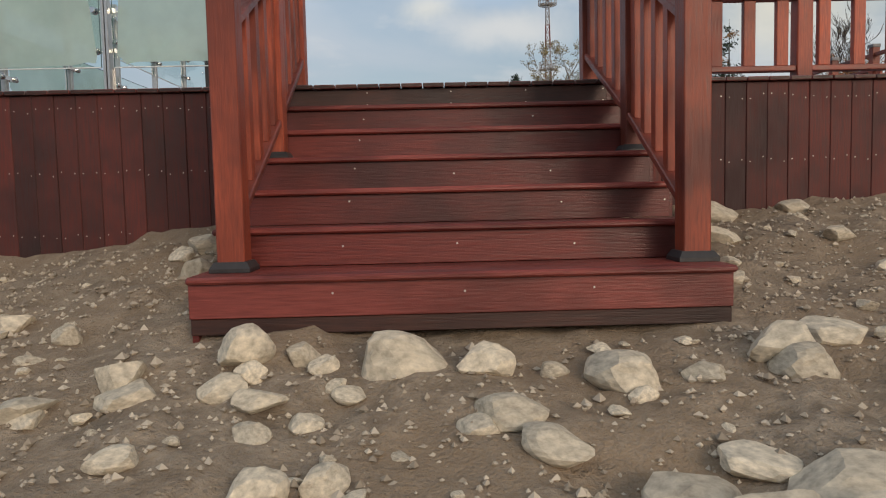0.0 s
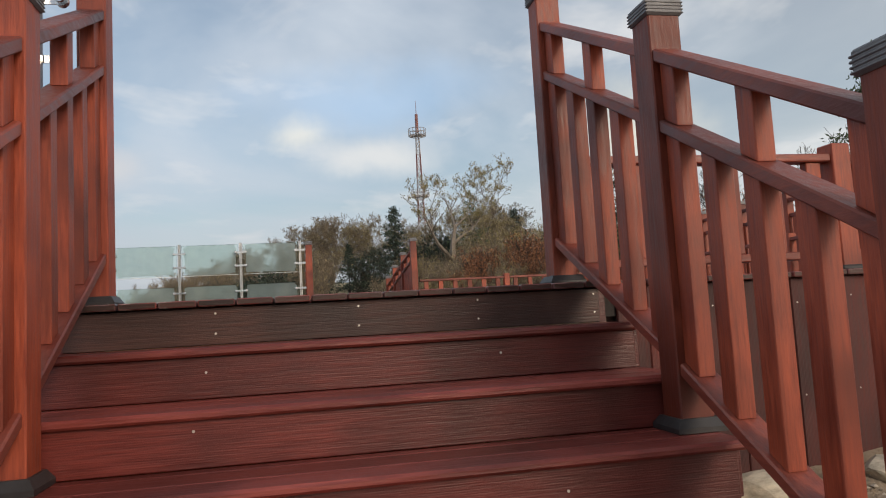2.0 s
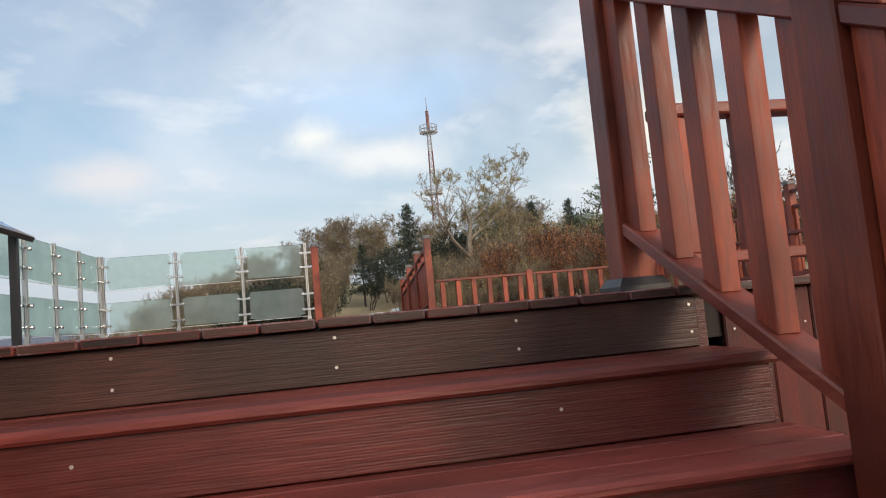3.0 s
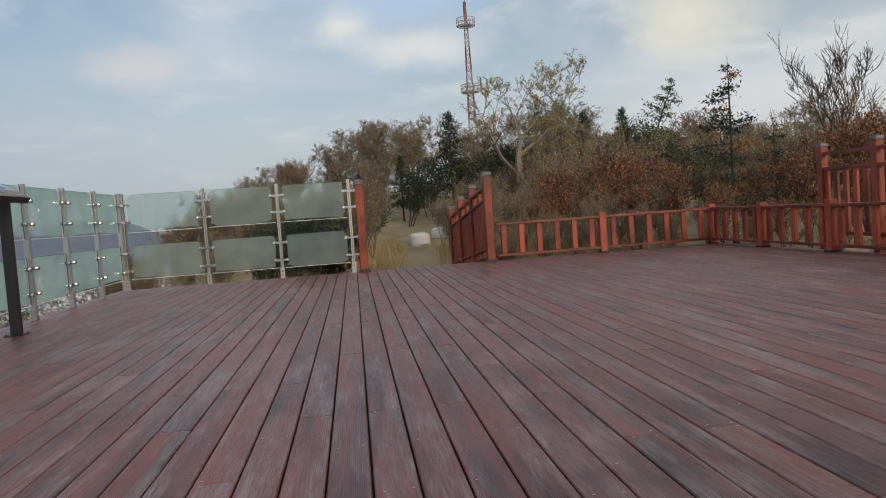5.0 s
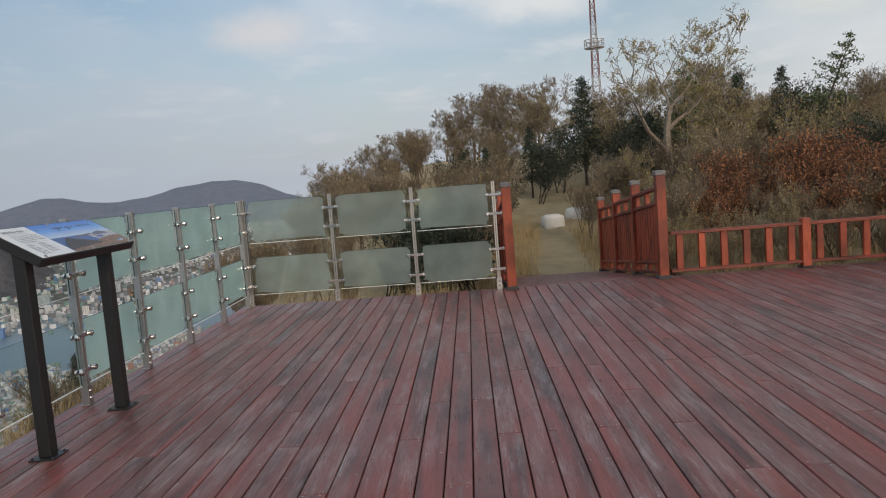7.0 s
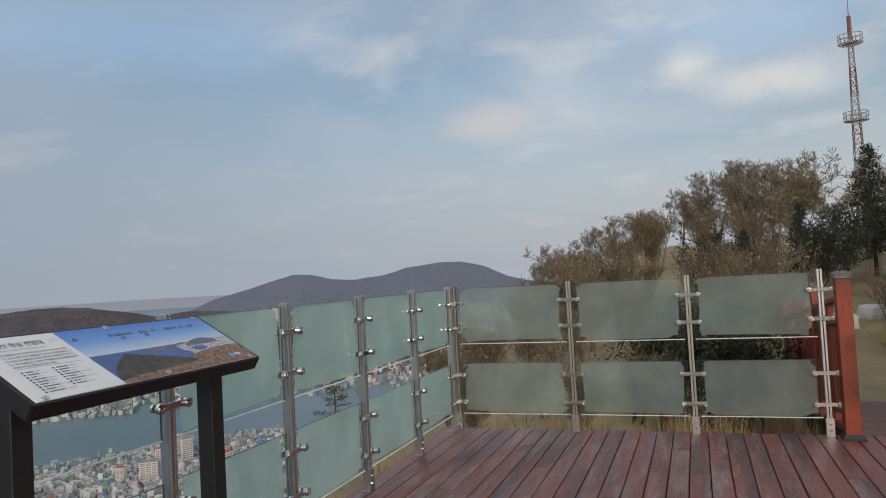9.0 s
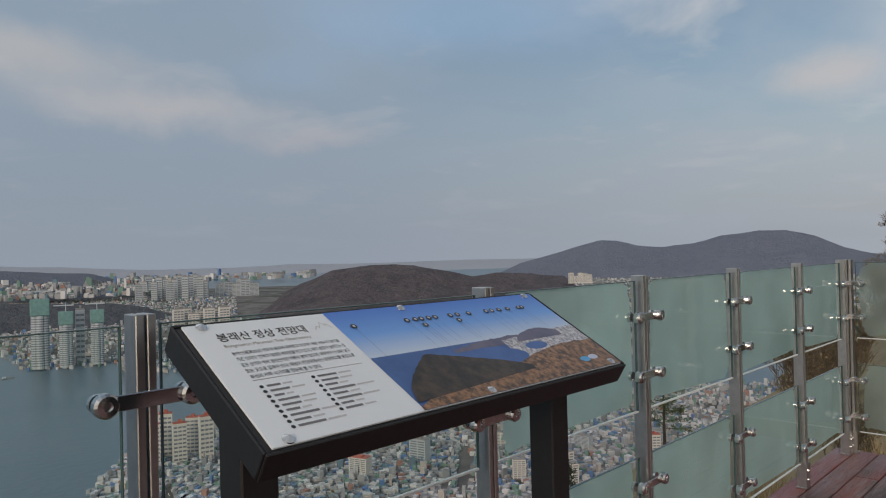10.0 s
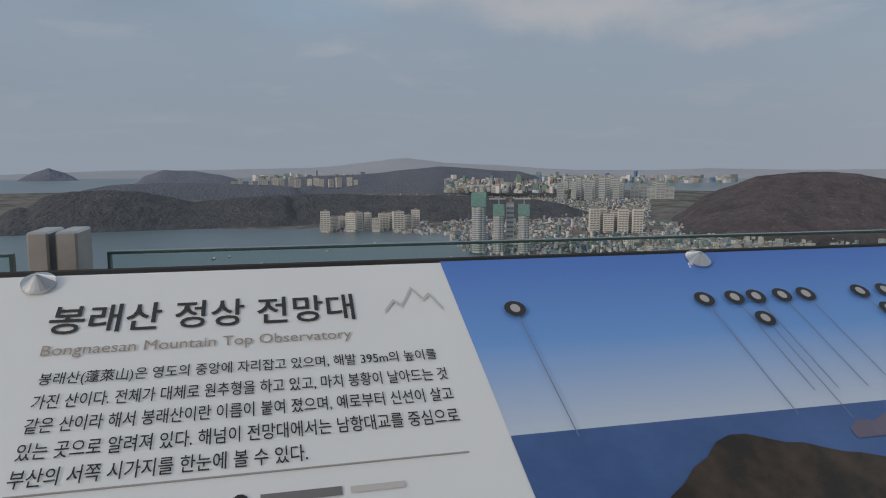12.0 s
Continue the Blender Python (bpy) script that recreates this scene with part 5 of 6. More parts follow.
for x, y, turn in ((4.97, 29.0, 10), (5.86, 30.0, 30)):
    bm = bmesh.new()
    bmesh.ops.create_icosphere(bm, subdivisions=4, radius=1.0)
    for v in bm.verts:
        p = v.co
        q = Vector([math.copysign(abs(c) ** 0.55, c) for c in p])
        v.co = q + 0.10 * q.normalized() * noise.noise(p * 2.6 + Vector((x, 0, 0)))
    me = bpy.data.meshes.new("bulk_sack"); bm.to_mesh(me); bm.free()
    me.materials.append(plain("woven_sack", (0.62, 0.61, 0.58), 0.8, 0, 0.12, 7, 0.4) if "woven_sack" not in bpy.data.materials else bpy.data.materials["woven_sack"])
    me.shade_smooth()
    o = tagged(new("bulk_sack", me), "bulging off-white woven bulk sack beside the path", "sack", "bulk sacks")
    o.matrix_basis = pose(x, y, gz_at(x, y) + 0.20, 0, 0, turn) @ Matrix.Diagonal((0.33, 0.31, 0.25, 1))

# gravel scattered over the slope
r = np.random.RandomState(3)
n = 14000
px, py = r.uniform(-0.5, 8.0, n), 6.3 - 5.0 * r.beta(1.1, 1.3, n)
keep = ~((px > 1.85) & (px < 4.25) & (py > 4.35))
px, py = px[keep], py[keep]
pz = ground_z(px, py) + 0.055 * fbm(px * 7.0, py * 7.0, 3, 21)
oct_v = np.array([(1, 0, 0), (0, 1, 0), (-1, 0, 0), (0, -1, 0), (0, 0, 0.8), (0, 0, -0.8)], float)
oct_f = np.array([(0, 1, 4), (1, 2, 4), (2, 3, 4), (3, 0, 4), (1, 0, 5), (2, 1, 5), (3, 2, 5), (0, 3, 5)])
sc = 0.006 + 0.024 * r.beta(1, 4, len(px))
an = r.uniform(0, 6.28, len(px))
jit = oct_v[None] * r.uniform(0.55, 1.4, (len(px), 6, 1)) * sc[:, None, None]
rot = np.stack([jit[..., 0] * np.cos(an)[:, None] - jit[..., 1] * np.sin(an)[:, None], jit[..., 0] * np.sin(an)[:, None] + jit[..., 1] * np.cos(an)[:, None], jit[..., 2]], -1)
V = (rot + np.stack([px, py, pz + sc * 0.3], -1)[:, None]).reshape(-1, 3)
F = (oct_f[None] + np.arange(len(px))[:, None, None] * 6).reshape(-1, 3)
gm, gt, gp = material("loose_gravel")
gi = gt.nodes.new("ShaderNodeNewGeometry")
gt.links.new(blend(gt, gi.outputs["Random Per Island"], (0.26, 0.215, 0.16), (0.56, 0.49, 0.39)), gp.inputs["Base Color"])
gp.inputs["Roughness"].default_value = 0.9
tagged(new("gravel", raw_mesh("gravel", V, F, gm)), "loose broken gravel on the slope", "gravel", kind="stuff")

# radio mast far behind the trees
mast_red, mast_white = plain("mast_red", (0.20, 0.085, 0.075), 0.6), plain("mast_white", (0.34, 0.32, 0.32), 0.6)
mast = thing("radio_mast", "red and white steel lattice radio mast with platforms", "mast", at=pose(18.5, 94, 0))
for b in range(9):
    z0, z1 = b * 3.0 - 3.0, b * 3.0
    segs = []
    for i in range(4):
        w0, w1 = 0.62 - 0.018 * z0, 0.62 - 0.018 * z1
        c = [(1, 1), (-1, 1), (-1, -1), (1, -1)]
        a0, a1 = c[i], c[(i + 1) % 4]
        segs.append(((a0[0] * w0, a0[1] * w0, z0), (a0[0] * w1, a0[1] * w1, z1), 0.045, 0.045))
        for k in range(3):
            u0, u1 = z0 + k, z0 + k + 1
            v0, v1 = 0.62 - 0.018 * u0, 0.62 - 0.018 * u1
            segs.append(((a0[0] * v0, a0[1] * v0, u0), (a1[0] * v1, a1[1] * v1, u1), 0.03, 0.03))
            segs.append(((a0[0] * v1, a0[1] * v1, u1), (a1[0] * v1, a1[1] * v1, u1), 0.03, 0.03))
    o = new("mast_section", raw_mesh("mast_section", *tubes_mesh(segs, 4), mast_red if b % 2 else mast_white)); o.parent = mast
for z, rr in ((15.4, 1.15), (23.5, 1.15)):
    segs = []
    for i in range(14):
        a, b = i * 0.4488, (i + 1) * 0.4488
        for dz in (0, 0.45, 0.9):
            segs.append(((rr * math.cos(a), rr * math.sin(a), z + dz), (rr * math.cos(b), rr * math.sin(b), z + dz), 0.04, 0.04))
        segs.append(((rr * math.cos(a), rr * math.sin(a), z), (rr * math.cos(a), rr * math.sin(a), z + 0.9), 0.03, 0.03))
        segs.append(((0, 0, z), (rr * math.cos(a), rr * math.sin(a), z), 0.05, 0.05))
    o = new("mast_platform", raw_mesh("mast_platform", *tubes_mesh(segs, 4), mast_white)); o.parent = mast
Geo().tube((0, 0, 24), (0, 0, 26.4), 0.22, 0.20, 8).tube((0, 0, 26.4), (0, 0, 28.2), 0.05, 0.02, 6).ob("antenna", mast_red, mast)


# fences up the slope
def slat_fence(p0, p1, z0, z1, height, bays, label):
    p0, p1 = Vector((*p0, z0)), Vector((*p1, z1))
    f = thing("slope_fence", label, "fence", "slope fences")
    d = p1 - p0
    flatd = Vector((d.x, d.y, 0)).normalized()
    ang = math.atan2(flatd.y, flatd.x)
    run = Vector((d.x, d.y, 0)).length
    slope = d.z / run
    m = Matrix.Translation(p0) @ Matrix.Rotation(ang, 4, "Z")
    sh = lambda p: (p[0], p[1], p[2] + slope * p[0])
    for k in range(bays + 1):
        x = run * k / bays
        o = Geo().box(x - 0.055, x + 0.055, -0.055, 0.055, slope * x - 0.6, slope * x + height + 0.08, 0.005, m).ob("post", wood_post, f)
        Geo().box(x - 0.062, x + 0.062, -0.062, 0.062, slope * x + height + 0.0805, slope * x + height + 0.13, 0.005, m).ob("post_cap", cap_metal, f)
    for off in (height, height - 0.22, 0.12):
        Geo().box(0, run, -0.03, 0.03, off - 0.05, off, 0.004, m, sh).ob("rail", wood_rail_x, f)
    n = int(run / 0.19)
    for k in range(n):
        x = run * (k + 0.5) / n
        Geo().box(x - 0.04, x + 0.04, -0.02, 0.02, 0.121, height - 0.271, 0.003, m, sh).ob("slat", wood_post, f)


slat_fence((9.75, 15.7), (9.75, 10.2), 0.05, 0.0, 1.26, 5, "tall red-stained slatted timber fence beyond the deck")
slat_fence((11.0, 35.6), (16.5, 37.6), 1.55, 2.75, 0.95, 4, "red-stained timber stair railing climbing the wooded slope")
slat_fence((16.5, 37.6), (22.0, 38.2), 2.75, 2.9, 0.95, 4, "red-stained timber walkway railing on the wooded slope")

# ---- sea, city and mountains below ----
SEA = -85.0
EYE_AT = (0.6, 11.5)


def polar(az, r):
    return EYE_AT[0] + r * math.cos(radians(az)), EYE_AT[1] + r * math.sin(radians(az))


def sight(el, z=SEA):
    """Distance at which a line dipping el degrees meets the height z."""
    return (1.55 - z) / math.tan(radians(-el))


sea_m, sea_t, sea_p = material("sea_water")
sv_ = place(sea_t, (1, 1, 1), False)
sea_t.links.new(blend(sea_t, noise_ramp(sea_t, sv_, 0.006, 0.35, 0.65), (0.085, 0.145, 0.185), (0.115, 0.175, 0.215)), sea_p.inputs["Base Color"])
sea_p.inputs["Roughness"].default_value = 0.32
bump(sea_t, sea_p, noise_ramp(sea_t, sv_, 0.25, 0.3, 0.7, 5.0), 0.12, 1.0)
Gs = Geo()
Gs.add([(EYE_AT[0] + 4900 * math.cos(a * 0.0982), EYE_AT[1] + 4900 * math.sin(a * 0.0982), SEA) for a in range(64)], [tuple(range(64))])
tagged(Gs.ob("water", sea_m), "calm grey-blue sea and harbour", "sea", kind="structure")


def city_ground():
    m, t, p = material("city_ground")
    v = place(t, (1, 1, 1), False)
    c = blend(t, noise_ramp(t, v, 0.05, 0.4, 0.6, 6), (0.10, 0.10, 0.095), (0.19, 0.185, 0.175))
    c = blend(t, noise_ramp(t, v, 0.02, 0.52, 0.62, 5), c, (0.055, 0.060, 0.045))
    t.links.new(c, p.inputs["Base Color"]); p.inputs["Roughness"].default_value = 0.95
    return m


town_soil = city_ground()


def curve(points, x):
    xs, ys = [p[0] for p in points], [p[1] for p in points]
    return float(np.interp(x, xs, ys))


near_shore = [(60, 640), (95, 560), (120, 455), (135, 430), (150, 415), (156, 398), (159, 330), (162, 262), (166, 235), (185, 220)]
far_shore = [(85, 600), (119, 560), (125, 555), (135, 560), (150, 585), (155, 570), (157.5, 640), (160, 650), (164.5, 662), (166, 820), (172, 870), (180, 875), (188, 960), (193, 1010), (197, 1040), (199, 1100)]


def landmass(name, label, a0, a1, inner, outer, rise, n=90, rings=7):
    vs, fs = [], []
    for i in range(n + 1):
        az = a0 + (a1 - a0) * i / n
        r0, r1 = inner(az) * (1 + 0.012 * math.sin(i * 1.7) + 0.01 * math.sin(i * 0.63)), outer(az)
        for k in range(rings):
            u = k / (rings - 1)
            r = r0 + (r1 - r0) * u
            vs.append((*polar(az, r), SEA + (-2.0 if k == 0 else 0.6 + rise * u)))
    for i in range(n):
        for k in range(rings - 1):
            a = i * rings + k
            fs.append((a, a + rings, a + rings + 1, a + 1))
    return tagged(Geo().add(vs, fs).ob(name, town_soil), label, "land", kind="structure")


landmass("ground_near_shore", "built-up shore below the mountain", 60, 185, lambda a: curve(near_shore, a), lambda a: 90, 5)
landmass("ground_far_shore", "built-up shore across the harbour", 85, 199, lambda a: curve(far_shore, a), lambda a: 1900, 14)


def forest(name, c1, c2, c3, relief=0.8):
    m, t, p = material(name)
    v = place(t, (1, 1, 1), False)
    c = blend(t, noise_ramp(t, v, 0.045, 0.35, 0.65, 7, 0.65), c1, c2)
    c = blend(t, noise_ramp(t, v, 0.16, 0.60, 0.72, 5, 0.7), c, c3)
    t.links.new(c, p.inputs["Base Color"]); p.inputs["Roughness"].default_value = 1.0
    bump(t, p, noise_ramp(t, v, 0.14, 0.3, 0.7, 6), relief, 5.0)
    return m


def ridge(name, label, profile, r, depth, mat, seed, rough=0.06):
    """A hill whose skyline is given as (azimuth, elevation) from the deck."""
    n, rings = 110, 22
    i = np.arange(n + 1)
    az = profile[0][0] + (profile[-1][0] - profile[0][0]) * i / n
    top = 1.55 + r * np.tan(np.radians(np.interp(az, [p[0] for p in profile], [p[1] for p in profile])))
    top = top + (top - SEA) * rough * fbm(i * 0.11, i * 0 + seed * 3.7, 4, seed)
    edge = np.minimum(1, np.minimum(9 * i / n, 9 * (n - i) / n))
    u = np.linspace(-1, 1, rings)
    h = (1 - np.abs(u))[None] ** 0.8 + 0 * az[:, None]
    rr = r + depth * u[None]
    X = EYE_AT[0] + rr * np.cos(np.radians(az))[:, None]
    Y = EYE_AT[1] + rr * np.sin(np.radians(az))[:, None]
    nz = fbm(X / 60, Y / 60, 5, seed) * 0.22 * h * (1 - h) * 4
    Z = SEA - 1.0 + (top[:, None] - SEA + 1.0) * (h + nz) * (0.15 + 0.85 * edge[:, None])
    vs, fs = np.stack([X, Y, Z], -1).reshape(-1, 3).tolist(), []
    for i in range(n):
        for k in range(rings - 1):
            a = i * rings + k
            fs.append((a, a + rings, a + rings + 1, a + 1))
    return tagged(Geo().add(vs, fs).ob(name, mat, smooth=True), label, "hill", kind="structure")


# Distance haze is mixed into these base colours, paler and bluer with range.
wood_near = forest("haze_tinted_bare_forest", (0.064, 0.060, 0.073), (0.122, 0.106, 0.116), (0.27, 0.235, 0.225))
wood_dark_hill = forest("haze_tinted_pine_forest", (0.060, 0.072, 0.090), (0.100, 0.110, 0.126), (0.21, 0.20, 0.20))
wood_far = forest("haze_tinted_far_forest", (0.150, 0.180, 0.245), (0.185, 0.210, 0.270), (0.23, 0.24, 0.285))
wood_mid = forest("haze_tinted_mid_forest", (0.115, 0.140, 0.190), (0.145, 0.165, 0.210), (0.22, 0.225, 0.24))
wood_faint = forest("haze_paled_range_forest", (0.325, 0.360, 0.420), (0.330, 0.365, 0.425), (0.335, 0.370, 0.430), relief=0.0)
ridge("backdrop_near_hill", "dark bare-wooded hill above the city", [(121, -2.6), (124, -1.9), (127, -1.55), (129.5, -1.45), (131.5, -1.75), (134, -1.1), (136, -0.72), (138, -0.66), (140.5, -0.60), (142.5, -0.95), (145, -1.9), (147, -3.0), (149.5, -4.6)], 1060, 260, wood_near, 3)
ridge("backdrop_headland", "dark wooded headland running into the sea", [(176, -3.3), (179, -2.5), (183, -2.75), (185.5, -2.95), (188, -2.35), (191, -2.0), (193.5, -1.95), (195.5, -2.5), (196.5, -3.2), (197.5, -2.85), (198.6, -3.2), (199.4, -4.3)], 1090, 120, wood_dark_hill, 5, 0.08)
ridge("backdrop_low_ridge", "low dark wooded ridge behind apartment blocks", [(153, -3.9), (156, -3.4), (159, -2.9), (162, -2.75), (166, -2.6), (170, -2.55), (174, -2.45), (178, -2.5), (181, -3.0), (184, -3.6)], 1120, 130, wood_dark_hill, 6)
ridge("backdrop_back_hill", "wooded hills beyond the city, haze painted into their blue-grey", [(151, -1.9), (153.5, -1.35), (155.5, -1.75), (157.5, -1.45), (160, -0.75), (163, -0.55), (166.5, -0.25), (169, -0.5), (171.5, -0.85), (174, -1.0), (177, -1.1), (180, -1.45), (184, -1.5), (187, -1.9)], 1950, 320, wood_mid, 8)
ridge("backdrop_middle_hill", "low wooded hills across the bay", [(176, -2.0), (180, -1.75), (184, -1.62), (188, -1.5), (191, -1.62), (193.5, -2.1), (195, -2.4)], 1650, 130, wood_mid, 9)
ridge("backdrop_island", "island far out at sea, painted in a haze tint", [(181.5, -1.5), (183.5, -0.95), (185.5, -0.68), (187.5, -0.60), (189, -1.1), (189.8, -1.6)], 2900, 160, wood_far, 10)
ridge("backdrop_small_island", "small island on the horizon, painted in a haze tint", [(193, -1.35), (194.0, -0.75), (195, -0.42), (196, -0.75), (197.2, -1.4)], 3800, 120, wood_far, 11)
ridge("backdrop_mountain", "mountain range behind the city, haze painted into its blue", [(92, -2.4), (96, -1.9), (99, -1.3), (102, -0.75), (104.3, -0.1), (106, 0.75), (108, 1.30), (110, 1.25), (112.5, 1.0), (114.5, 0.45), (116.5, 0.25), (118.5, 0.4), (120, 0.85), (121.3, 0.95), (123, 0.45), (125.5, -0.25), (129, -1.2), (132, -1.9)], 2300, 420, wood_far, 12, 0.03)
ridge("backdrop_faint_range", "faint mountain range painted almost to the colour of haze", [(88, -0.7), (118, -0.5), (132, -0.45), (140, -0.55), (146, -0.45), (150, -0.6), (156, -0.6), (162, -0.25), (166, -0.1), (169.5, 0.35), (172, 0.0), (176, -0.45), (184, -0.6), (204, -0.7)], 4300, 300, wood_faint, 13)

# low houses as one carpet of small blocks
# Wall tones are muted and cooled: blue haze is part of the base colour.
hm, ht, hp = material("haze_cooled_house_walls")
hg = ht.nodes.new("ShaderNodeNewGeometry")
hr_ = ht.nodes.new("ShaderNodeValToRGB")
hr_.color_ramp.interpolation = "CONSTANT"
stops = ((0.0, (0.34, 0.36, 0.38)), (0.24, (0.52, 0.53, 0.54)), (0.44, (0.22, 0.24, 0.26)), (0.58, (0.15, 0.24, 0.30)), (0.66, (0.17, 0.28, 0.24)), (0.74, (0.42, 0.40, 0.38)), (0.84, (0.66, 0.67, 0.68)), (0.93, (0.34, 0.21, 0.18)), (0.96, (0.12, 0.22, 0.42)))
hr_.color_ramp.elements[0].color = (*stops[0][1], 1)
hr_.color_ramp.elements[1].position, hr_.color_ramp.elements[1].color = stops[1][0], (*stops[1][1], 1)
for p_, c_ in stops[2:]:
    hr_.color_ramp.elements.new(p_).color = (*c_, 1)
ht.links.new(hg.outputs["Random Per Island"], hr_.inputs[0])
ht.links.new(hr_.outputs[0], hp.inputs["Base Color"])
hp.inputs["Roughness"].default_value = 0.85


def carpet(name, label, n, a0, a1, r0f, r1f, zf, size, seed):
    r = np.random.RandomState(seed)
    V, F = [], []
    for _ in range(n):
        az = r.uniform(a0, a1)
        ra, rb = r0f(az), r1f(az)
        if rb <= ra:
            continue
        d = math.sqrt(r.uniform(ra * ra, rb * rb))
        if math.sin(az * 1.1 + 0.4) + math.sin(d * 0.021 + az * 0.3) > 1.75:
            continue
        x, y = polar(az, d)
        z = zf(az, d)
        w, l, h = size * r.uniform(0.6, 1.7), size * r.uniform(0.6, 1.5), size * r.uniform(0.45, 1.2)
        if r.random() < 0.08:
            h *= 2.4
        a = radians(30 * round(az / 7.0) + r.uniform(-8, 8))
        ca, sa = math.cos(a) / 2, math.sin(a) / 2
        i = len(V)
        for zz in (z - 1, z + h):
            for sx, sy in ((-1, -1), (1, -1), (1, 1), (-1, 1)):
                V.append((x + sx * w * ca - sy * l * sa, y + sx * w * sa + sy * l * ca, zz))
        F += [(i + 4, i + 5, i + 6, i + 7), (i, i + 1, i + 5, i + 4), (i + 1, i + 2, i + 6, i + 5), (i + 2, i + 3, i + 7, i + 6), (i + 3, i, i + 4, i + 7)]
    me = bpy.data.meshes.new(name); me.from_pydata(V, [], F); me.materials.append(hm); me.update()
    return tagged(new(name, me), label, "houses", kind="stuff")


def near_z(az, d):
    s = curve(near_shore, az)
    return SEA + 0.6 + 5 * max(0, (s - d) / max(1, s - 90))


def far_z(az, d):
    s = curve(far_shore, az)
    return SEA + 0.6 + 14 * max(0, (d - s) / (1900 - s))


carpet("near_houses", "dense low houses and sheds by the harbour", 17000, 96, 163, lambda a: 235, lambda a: curve(near_shore, a) * 0.985, near_z, 1.55, 1)
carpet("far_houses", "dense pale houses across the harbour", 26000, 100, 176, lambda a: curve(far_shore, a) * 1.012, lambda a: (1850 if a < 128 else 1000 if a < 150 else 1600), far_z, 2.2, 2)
carpet("hillside_houses", "pale houses climbing a hillside", 500, 156, 166, lambda a: 1500, lambda a: 1700, lambda a, d: SEA + 22 + (d - 1500) * 0.10, 7, 3)
carpet("distant_town", "hazy distant town on the horizon", 420, 144, 181, lambda a: 2600, lambda a: 3400, lambda a, d: SEA + 14, 13, 6)

tower_wall = plain("concrete_tower_wall", (0.62, 0.61, 0.58), 0.8, 0, 0.08, 0.3, 0)
tower_grey = plain("grey_tower_wall", (0.44, 0.49, 0.52), 0.8, 0, 0.08, 0.3, 0)
tower_green = plain("scaffold_net_green", (0.16, 0.30, 0.29), 0.8, 0, 0.15, 0.4, 0)
window_dark = plain("far_window_glass", (0.17, 0.20, 0.235), 0.3, 0, 0.1, 0.5, 0)
roof_red = plain("far_roof_red", (0.42, 0.13, 0.10), 0.8, 0, 0.1, 0.5, 0)
roof_grey = plain("far_roof_grey", (0.28, 0.28, 0.28), 0.8, 0, 0.1, 0.5, 0)


def block(wall, roof, label, floors, fin):
    """Apartment block of unit size: width 1, depth 0.5, height 1."""
    b = thing("apartment_block", label, "building", "apartment blocks")
    Geo().box(-0.5, 0.5, -0.25, 0.25, -0.1, 1, 0.002).ob("wall", wall, b)
    fin_mesh = Geo().box(-0.03, 0.03, -0.275, 0.275, -0.1, 1.0, 0.002).mesh("pilaster", wall)
    for k in range(fin + 1):
        piece("pilaster", fin_mesh, b, pose(-0.5 + k / fin, 0, 0))
    band = Geo().box(-0.48, 0.48, -0.259, 0.259, 0, 0.42 / floors, 0.0005).mesh("window_band", window_dark)
    for k in range(floors):
        z = 0.04 + 0.94 * k / floors
        piece("window_band", band, b, pose(0, 0, z))
    Geo().box(-0.51, 0.51, -0.285, 0.285, 1.001, 1.03, 0.003).box(-0.18, 0.12, -0.15, 0.15, 1.0301, 1.09, 0.003).ob("roof", roof, b)
    return b


masters = [block(tower_wall, roof_grey, "cream high-rise apartment block on the shore", 9, 3), block(tower_grey, roof_grey, "grey high-rise apartment block in the city", 9, 2),
           block(tower_wall, roof_red, "white apartment block with a red roof band", 9, 3)]
used = set()


def put_block(kind_of, az, r, w, h, z, turn=0.0, depth=1.0):
    m = Matrix.Translation((*polar(az, r), z)) @ Matrix.Rotation(radians(az + 90 + turn), 4, "Z") @ Matrix.Diagonal((w, w * depth, h, 1))
    if kind_of not in used:
        used.add(kind_of)
        masters[kind_of].matrix_basis = m
    else:
        c = copy_thing(masters[kind_of], pose(0, 0, 0))
        c.matrix_basis = m


rng = random.Random(11)
for k in range(12):                                        # cream slabs by the beach
    az = 175.6 - 0.66 * k
    put_block(0, az + rng.uniform(-0.12, 0.12), 890 + 14 * (k % 3), rng.uniform(8, 13), rng.uniform(15, 25), SEA + 1.5, rng.uniform(-25, 25))
for k in range(7):                                         # white group in front of the hill
    put_block(0, 154.2 - 0.55 * k, 860 + 18 * (k % 2), 11, rng.uniform(22, 28), SEA + 4, 15 - 6 * (k % 3))
for k in range(14):                                        # grey group further back
    put_block(1, 156.9 - 0.36 * k, 1480 + 40 * (k % 3), rng.uniform(10, 15), rng.uniform(32, 46), SEA + 10, rng.uniform(-20, 20))
for k in range(9):
    put_block(1, 151.2 - 0.32 * k, 1540 + 30 * (k % 2), rng.uniform(12, 18), rng.uniform(22, 34), SEA + 11, rng.uniform(-20, 20))
for k in range(5):                                         # tall white and red towers close below
    put_block(2, 156.2 - 0.95 * k, 318 + 12 * (k % 2), 5.2, rng.uniform(15, 20), SEA + 3, rng.uniform(-20, 20))
for k in range(22):                                        # scattered towers on the near shore
    az = rng.uniform(112, 151)
    put_block(rng.choice((0, 1, 2)), az, rng.uniform(255, curve(near_shore, az) * 0.96), rng.uniform(4, 7.5), rng.uniform(5, 11), SEA + 3, rng.uniform(-40, 40))
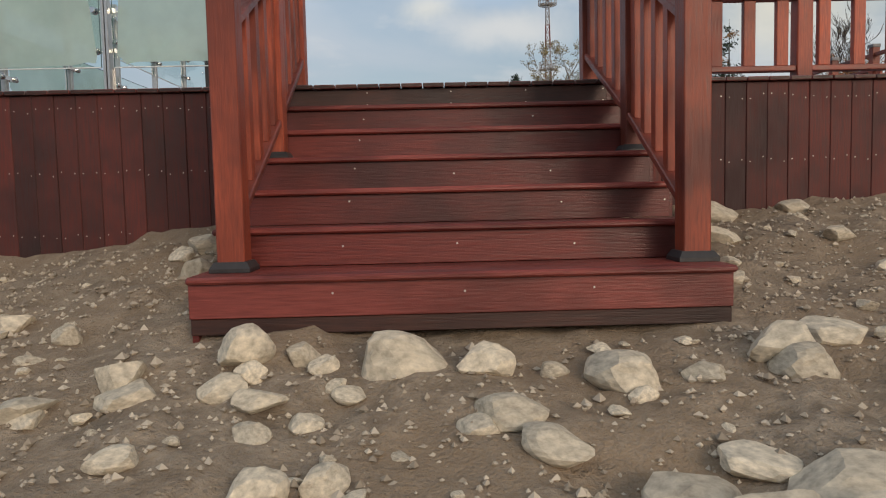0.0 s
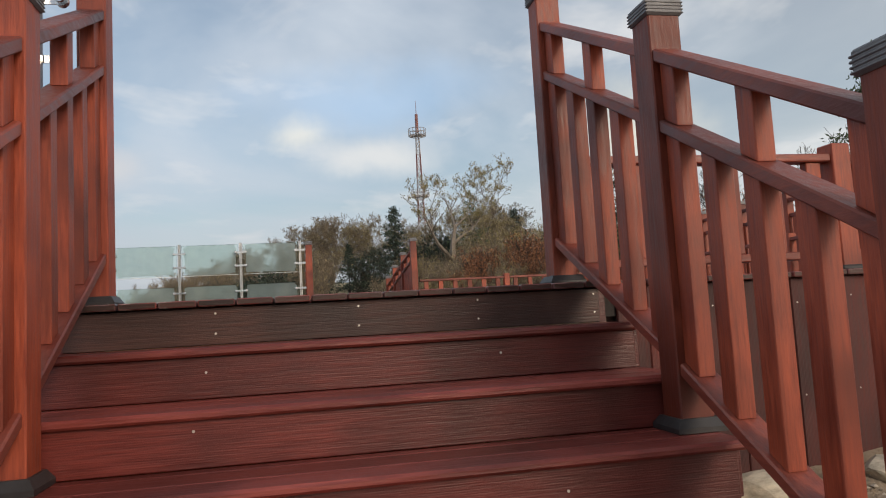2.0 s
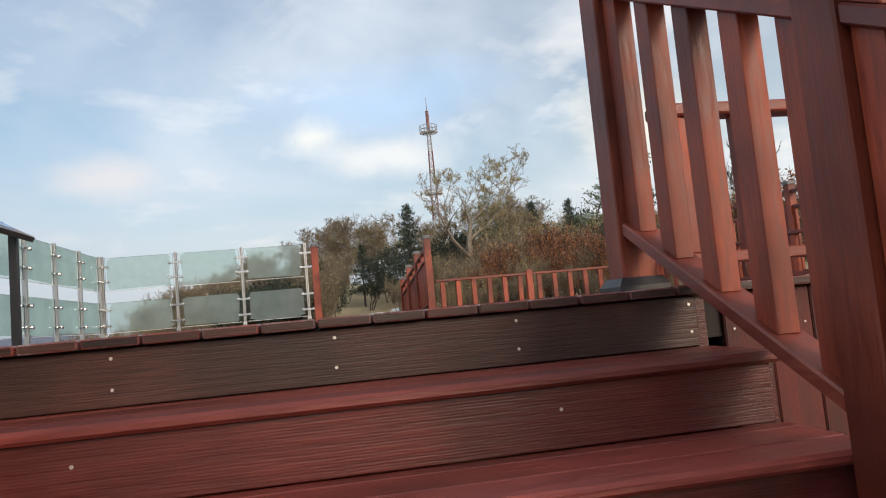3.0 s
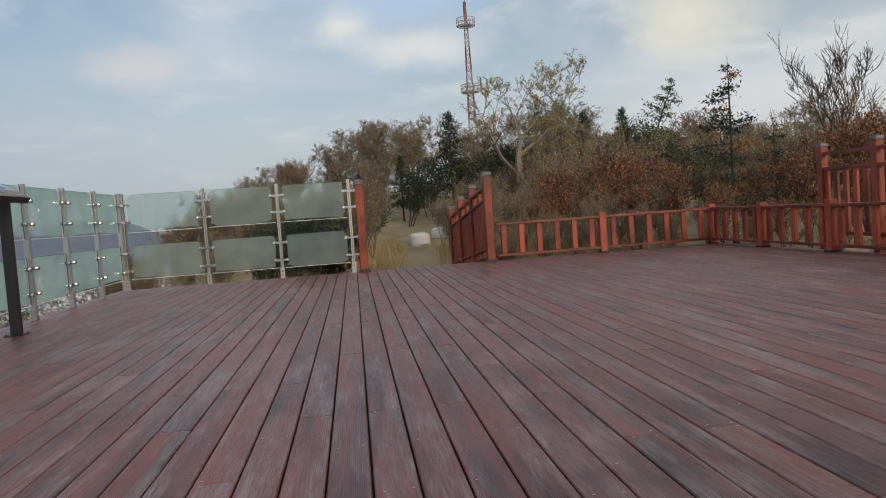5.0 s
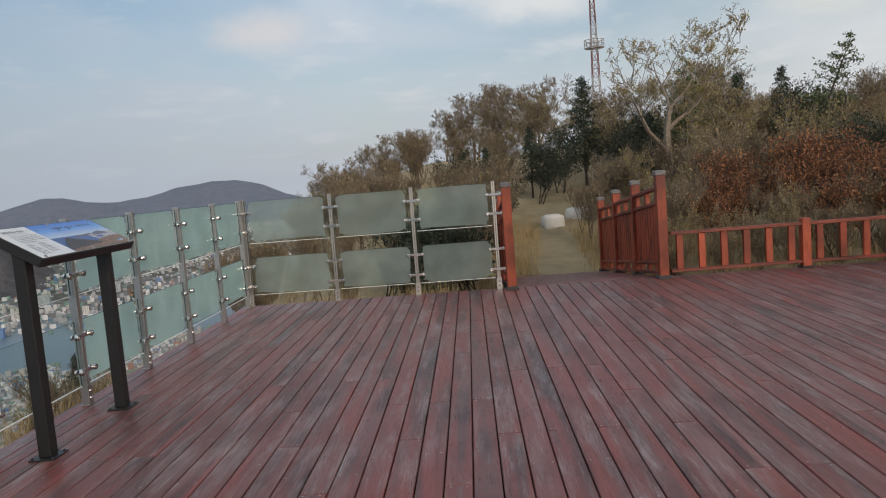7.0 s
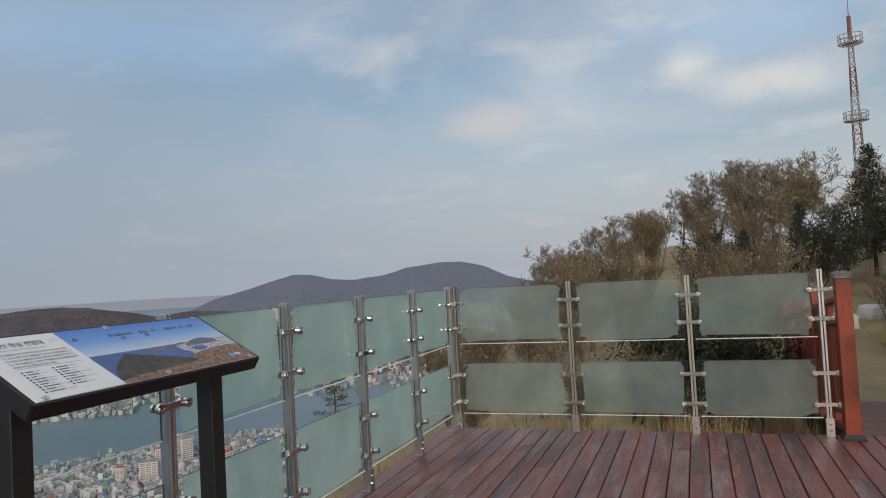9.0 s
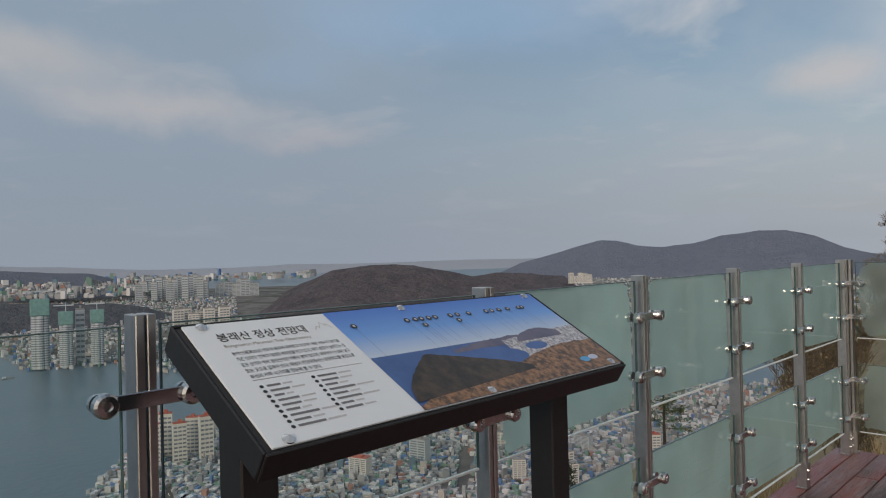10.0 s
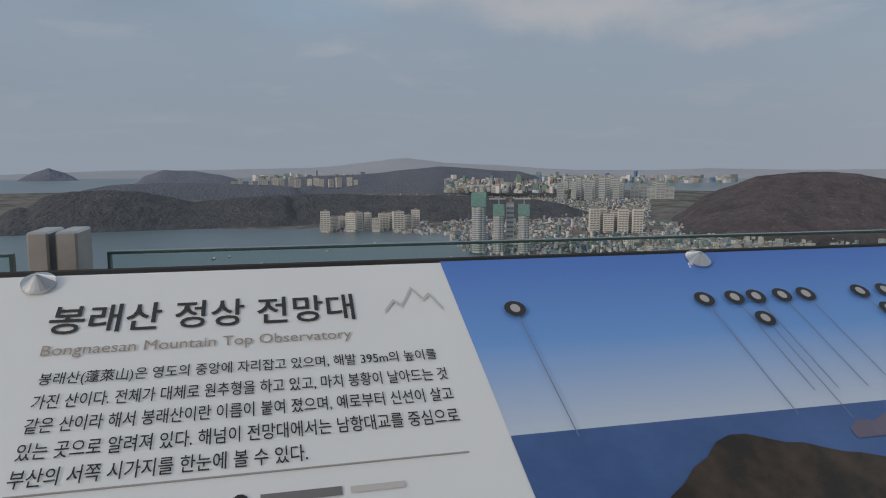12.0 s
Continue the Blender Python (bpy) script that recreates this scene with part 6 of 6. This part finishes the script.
for k in range(30):                                        # scattered slabs on the far shore
    az = rng.uniform(116, 152)
    put_block(rng.choice((0, 1)), az, rng.uniform(curve(far_shore, az) * 1.03, 900), rng.uniform(4, 8), rng.uniform(4, 10), SEA + 3, rng.uniform(-40, 40))
for k in range(5):
    put_block(0, 123.6 - 0.36 * k, 985, 6.5, rng.uniform(8, 13), SEA + 44, rng.uniform(-20, 20))
for k in range(16):
    put_block(0, 182.5 - 0.62 * k + rng.uniform(-0.2, 0.2), 1780, rng.uniform(9, 14), rng.uniform(14, 24), SEA + 26, rng.uniform(-20, 20))


def green_tower(az, r, w, h, label):
    x, y = polar(az, r)
    b = thing("construction_tower", label, "building", "construction towers", Matrix.Translation((x, y, SEA + 1)) @ Matrix.Rotation(radians(az + 90), 4, "Z"))
    g = Geo()
    for k in range(3):
        g.tube((w * (-0.25 + 0.25 * k), w * (0.12 * (k % 2)), 0), (w * (-0.25 + 0.25 * k), w * (0.12 * (k % 2)), h * 0.92), w * 0.26, w * 0.26, 14)
    g.ob("wall", tower_grey, b)
    for k in range(24):
        z = h * (0.04 + 0.035 * k)
        if z < h * 0.74:
            f = Geo()
            for j in range(3):
                f.tube((w * (-0.25 + 0.25 * j), w * (0.12 * (j % 2)), z), (w * (-0.25 + 0.25 * j), w * (0.12 * (j % 2)), z + h * 0.014), w * 0.268, w * 0.268, 14)
            f.ob("window_band", window_dark, b)
    n = Geo().box(-w * 0.55, w * 0.55, -w * 0.32, w * 0.42, h * 0.76, h, w * 0.05)
    n.ob("scaffold_net", tower_green, b, "green scaffold netting")
    Geo().tube((0, 0, h), (0, 0, h * 1.16), 0.35, 0.3, 6).box(-w * 0.6, w * 0.9, -0.3, 0.3, h * 1.10, h * 1.12, 0.05).ob("crane", tower_grey, b)


green_tower(163.3, 672, 13, 57, "tall round apartment tower under construction with green netting")
green_tower(161.7, 668, 10, 46, "round apartment tower under construction with green netting")
green_tower(159.7, 672, 10, 46, "round apartment tower under construction with green netting")
put_block(1, 160.8, 700, 7, 44, SEA + 2)

# harbour bridge on piers
bridge = thing("harbour_bridge", "long curved concrete harbour bridge on piers", "bridge")
conc = plain("bridge_concrete", (0.34, 0.34, 0.33), 0.85, 0, 0.1, 0.4, 0)
path = []
for k in range(33):
    u = k / 32
    path.append(Vector((*polar(153.6 + 4.6 * u ** 0.8, 330 + 310 * u - 30 * math.sin(math.pi * u)), SEA + 5.5 + 1.5 * math.sin(math.pi * u))))
for k, (a, b) in enumerate(zip(path, path[1:])):
    d = (b - a); L = d.length
    q = Matrix.Translation(a) @ Matrix.Rotation(math.atan2(d.y, d.x), 4, "Z")
    Geo().box(-0.2, L + 0.2, -1.6, 1.6, -0.5, 0.5, 0.05, q).box(0, L, -1.7, -1.5, 0.5, 0.95, 0.02, q).box(0, L, 1.5, 1.7, 0.5, 0.95, 0.02, q).ob("deck_span", conc, bridge)
    Geo().tube((a.x, a.y, SEA - 1), (a.x, a.y, a.z - 0.5), 0.7, 0.6, 8).ob("pier", conc, bridge)
hull = plain("ship_hull", (0.40, 0.40, 0.40), 0.6, 0, 0.2, 1, 0)
for k in range(16):
    az, r = rng.uniform(157, 186), rng.uniform(400, 760)
    if r > curve(far_shore, az) - 30 or r < curve(near_shore, az) + 40:
        continue
    L = rng.uniform(2.5, 6)
    s = thing("ship", "small grey ship on the water", "ship", "ships", Matrix.Translation((*polar(az, r), SEA)) @ Matrix.Rotation(rng.uniform(0, 6), 4, "Z"))
    Geo().add([(-L, -0.8, -0.3), (L, 0, -0.3), (-L, 0.8, -0.3), (-L, -1, 0.8), (L * 1.1, 0, 1.0), (-L, 1, 0.8)], [(0, 1, 4, 3), (1, 2, 5, 4), (2, 0, 3, 5), (3, 4, 5)]).ob("hull", hull, s)
    Geo().box(-L * 0.8, -L * 0.35, -0.6, 0.6, 0.81, 2.0, 0.05).ob("cabin", white_paint, s)

# ---- deck boards ----
for length, x, y in planks:
    piece("deck_plank", plank_mesh[length], deck, pose(x, y, 0))
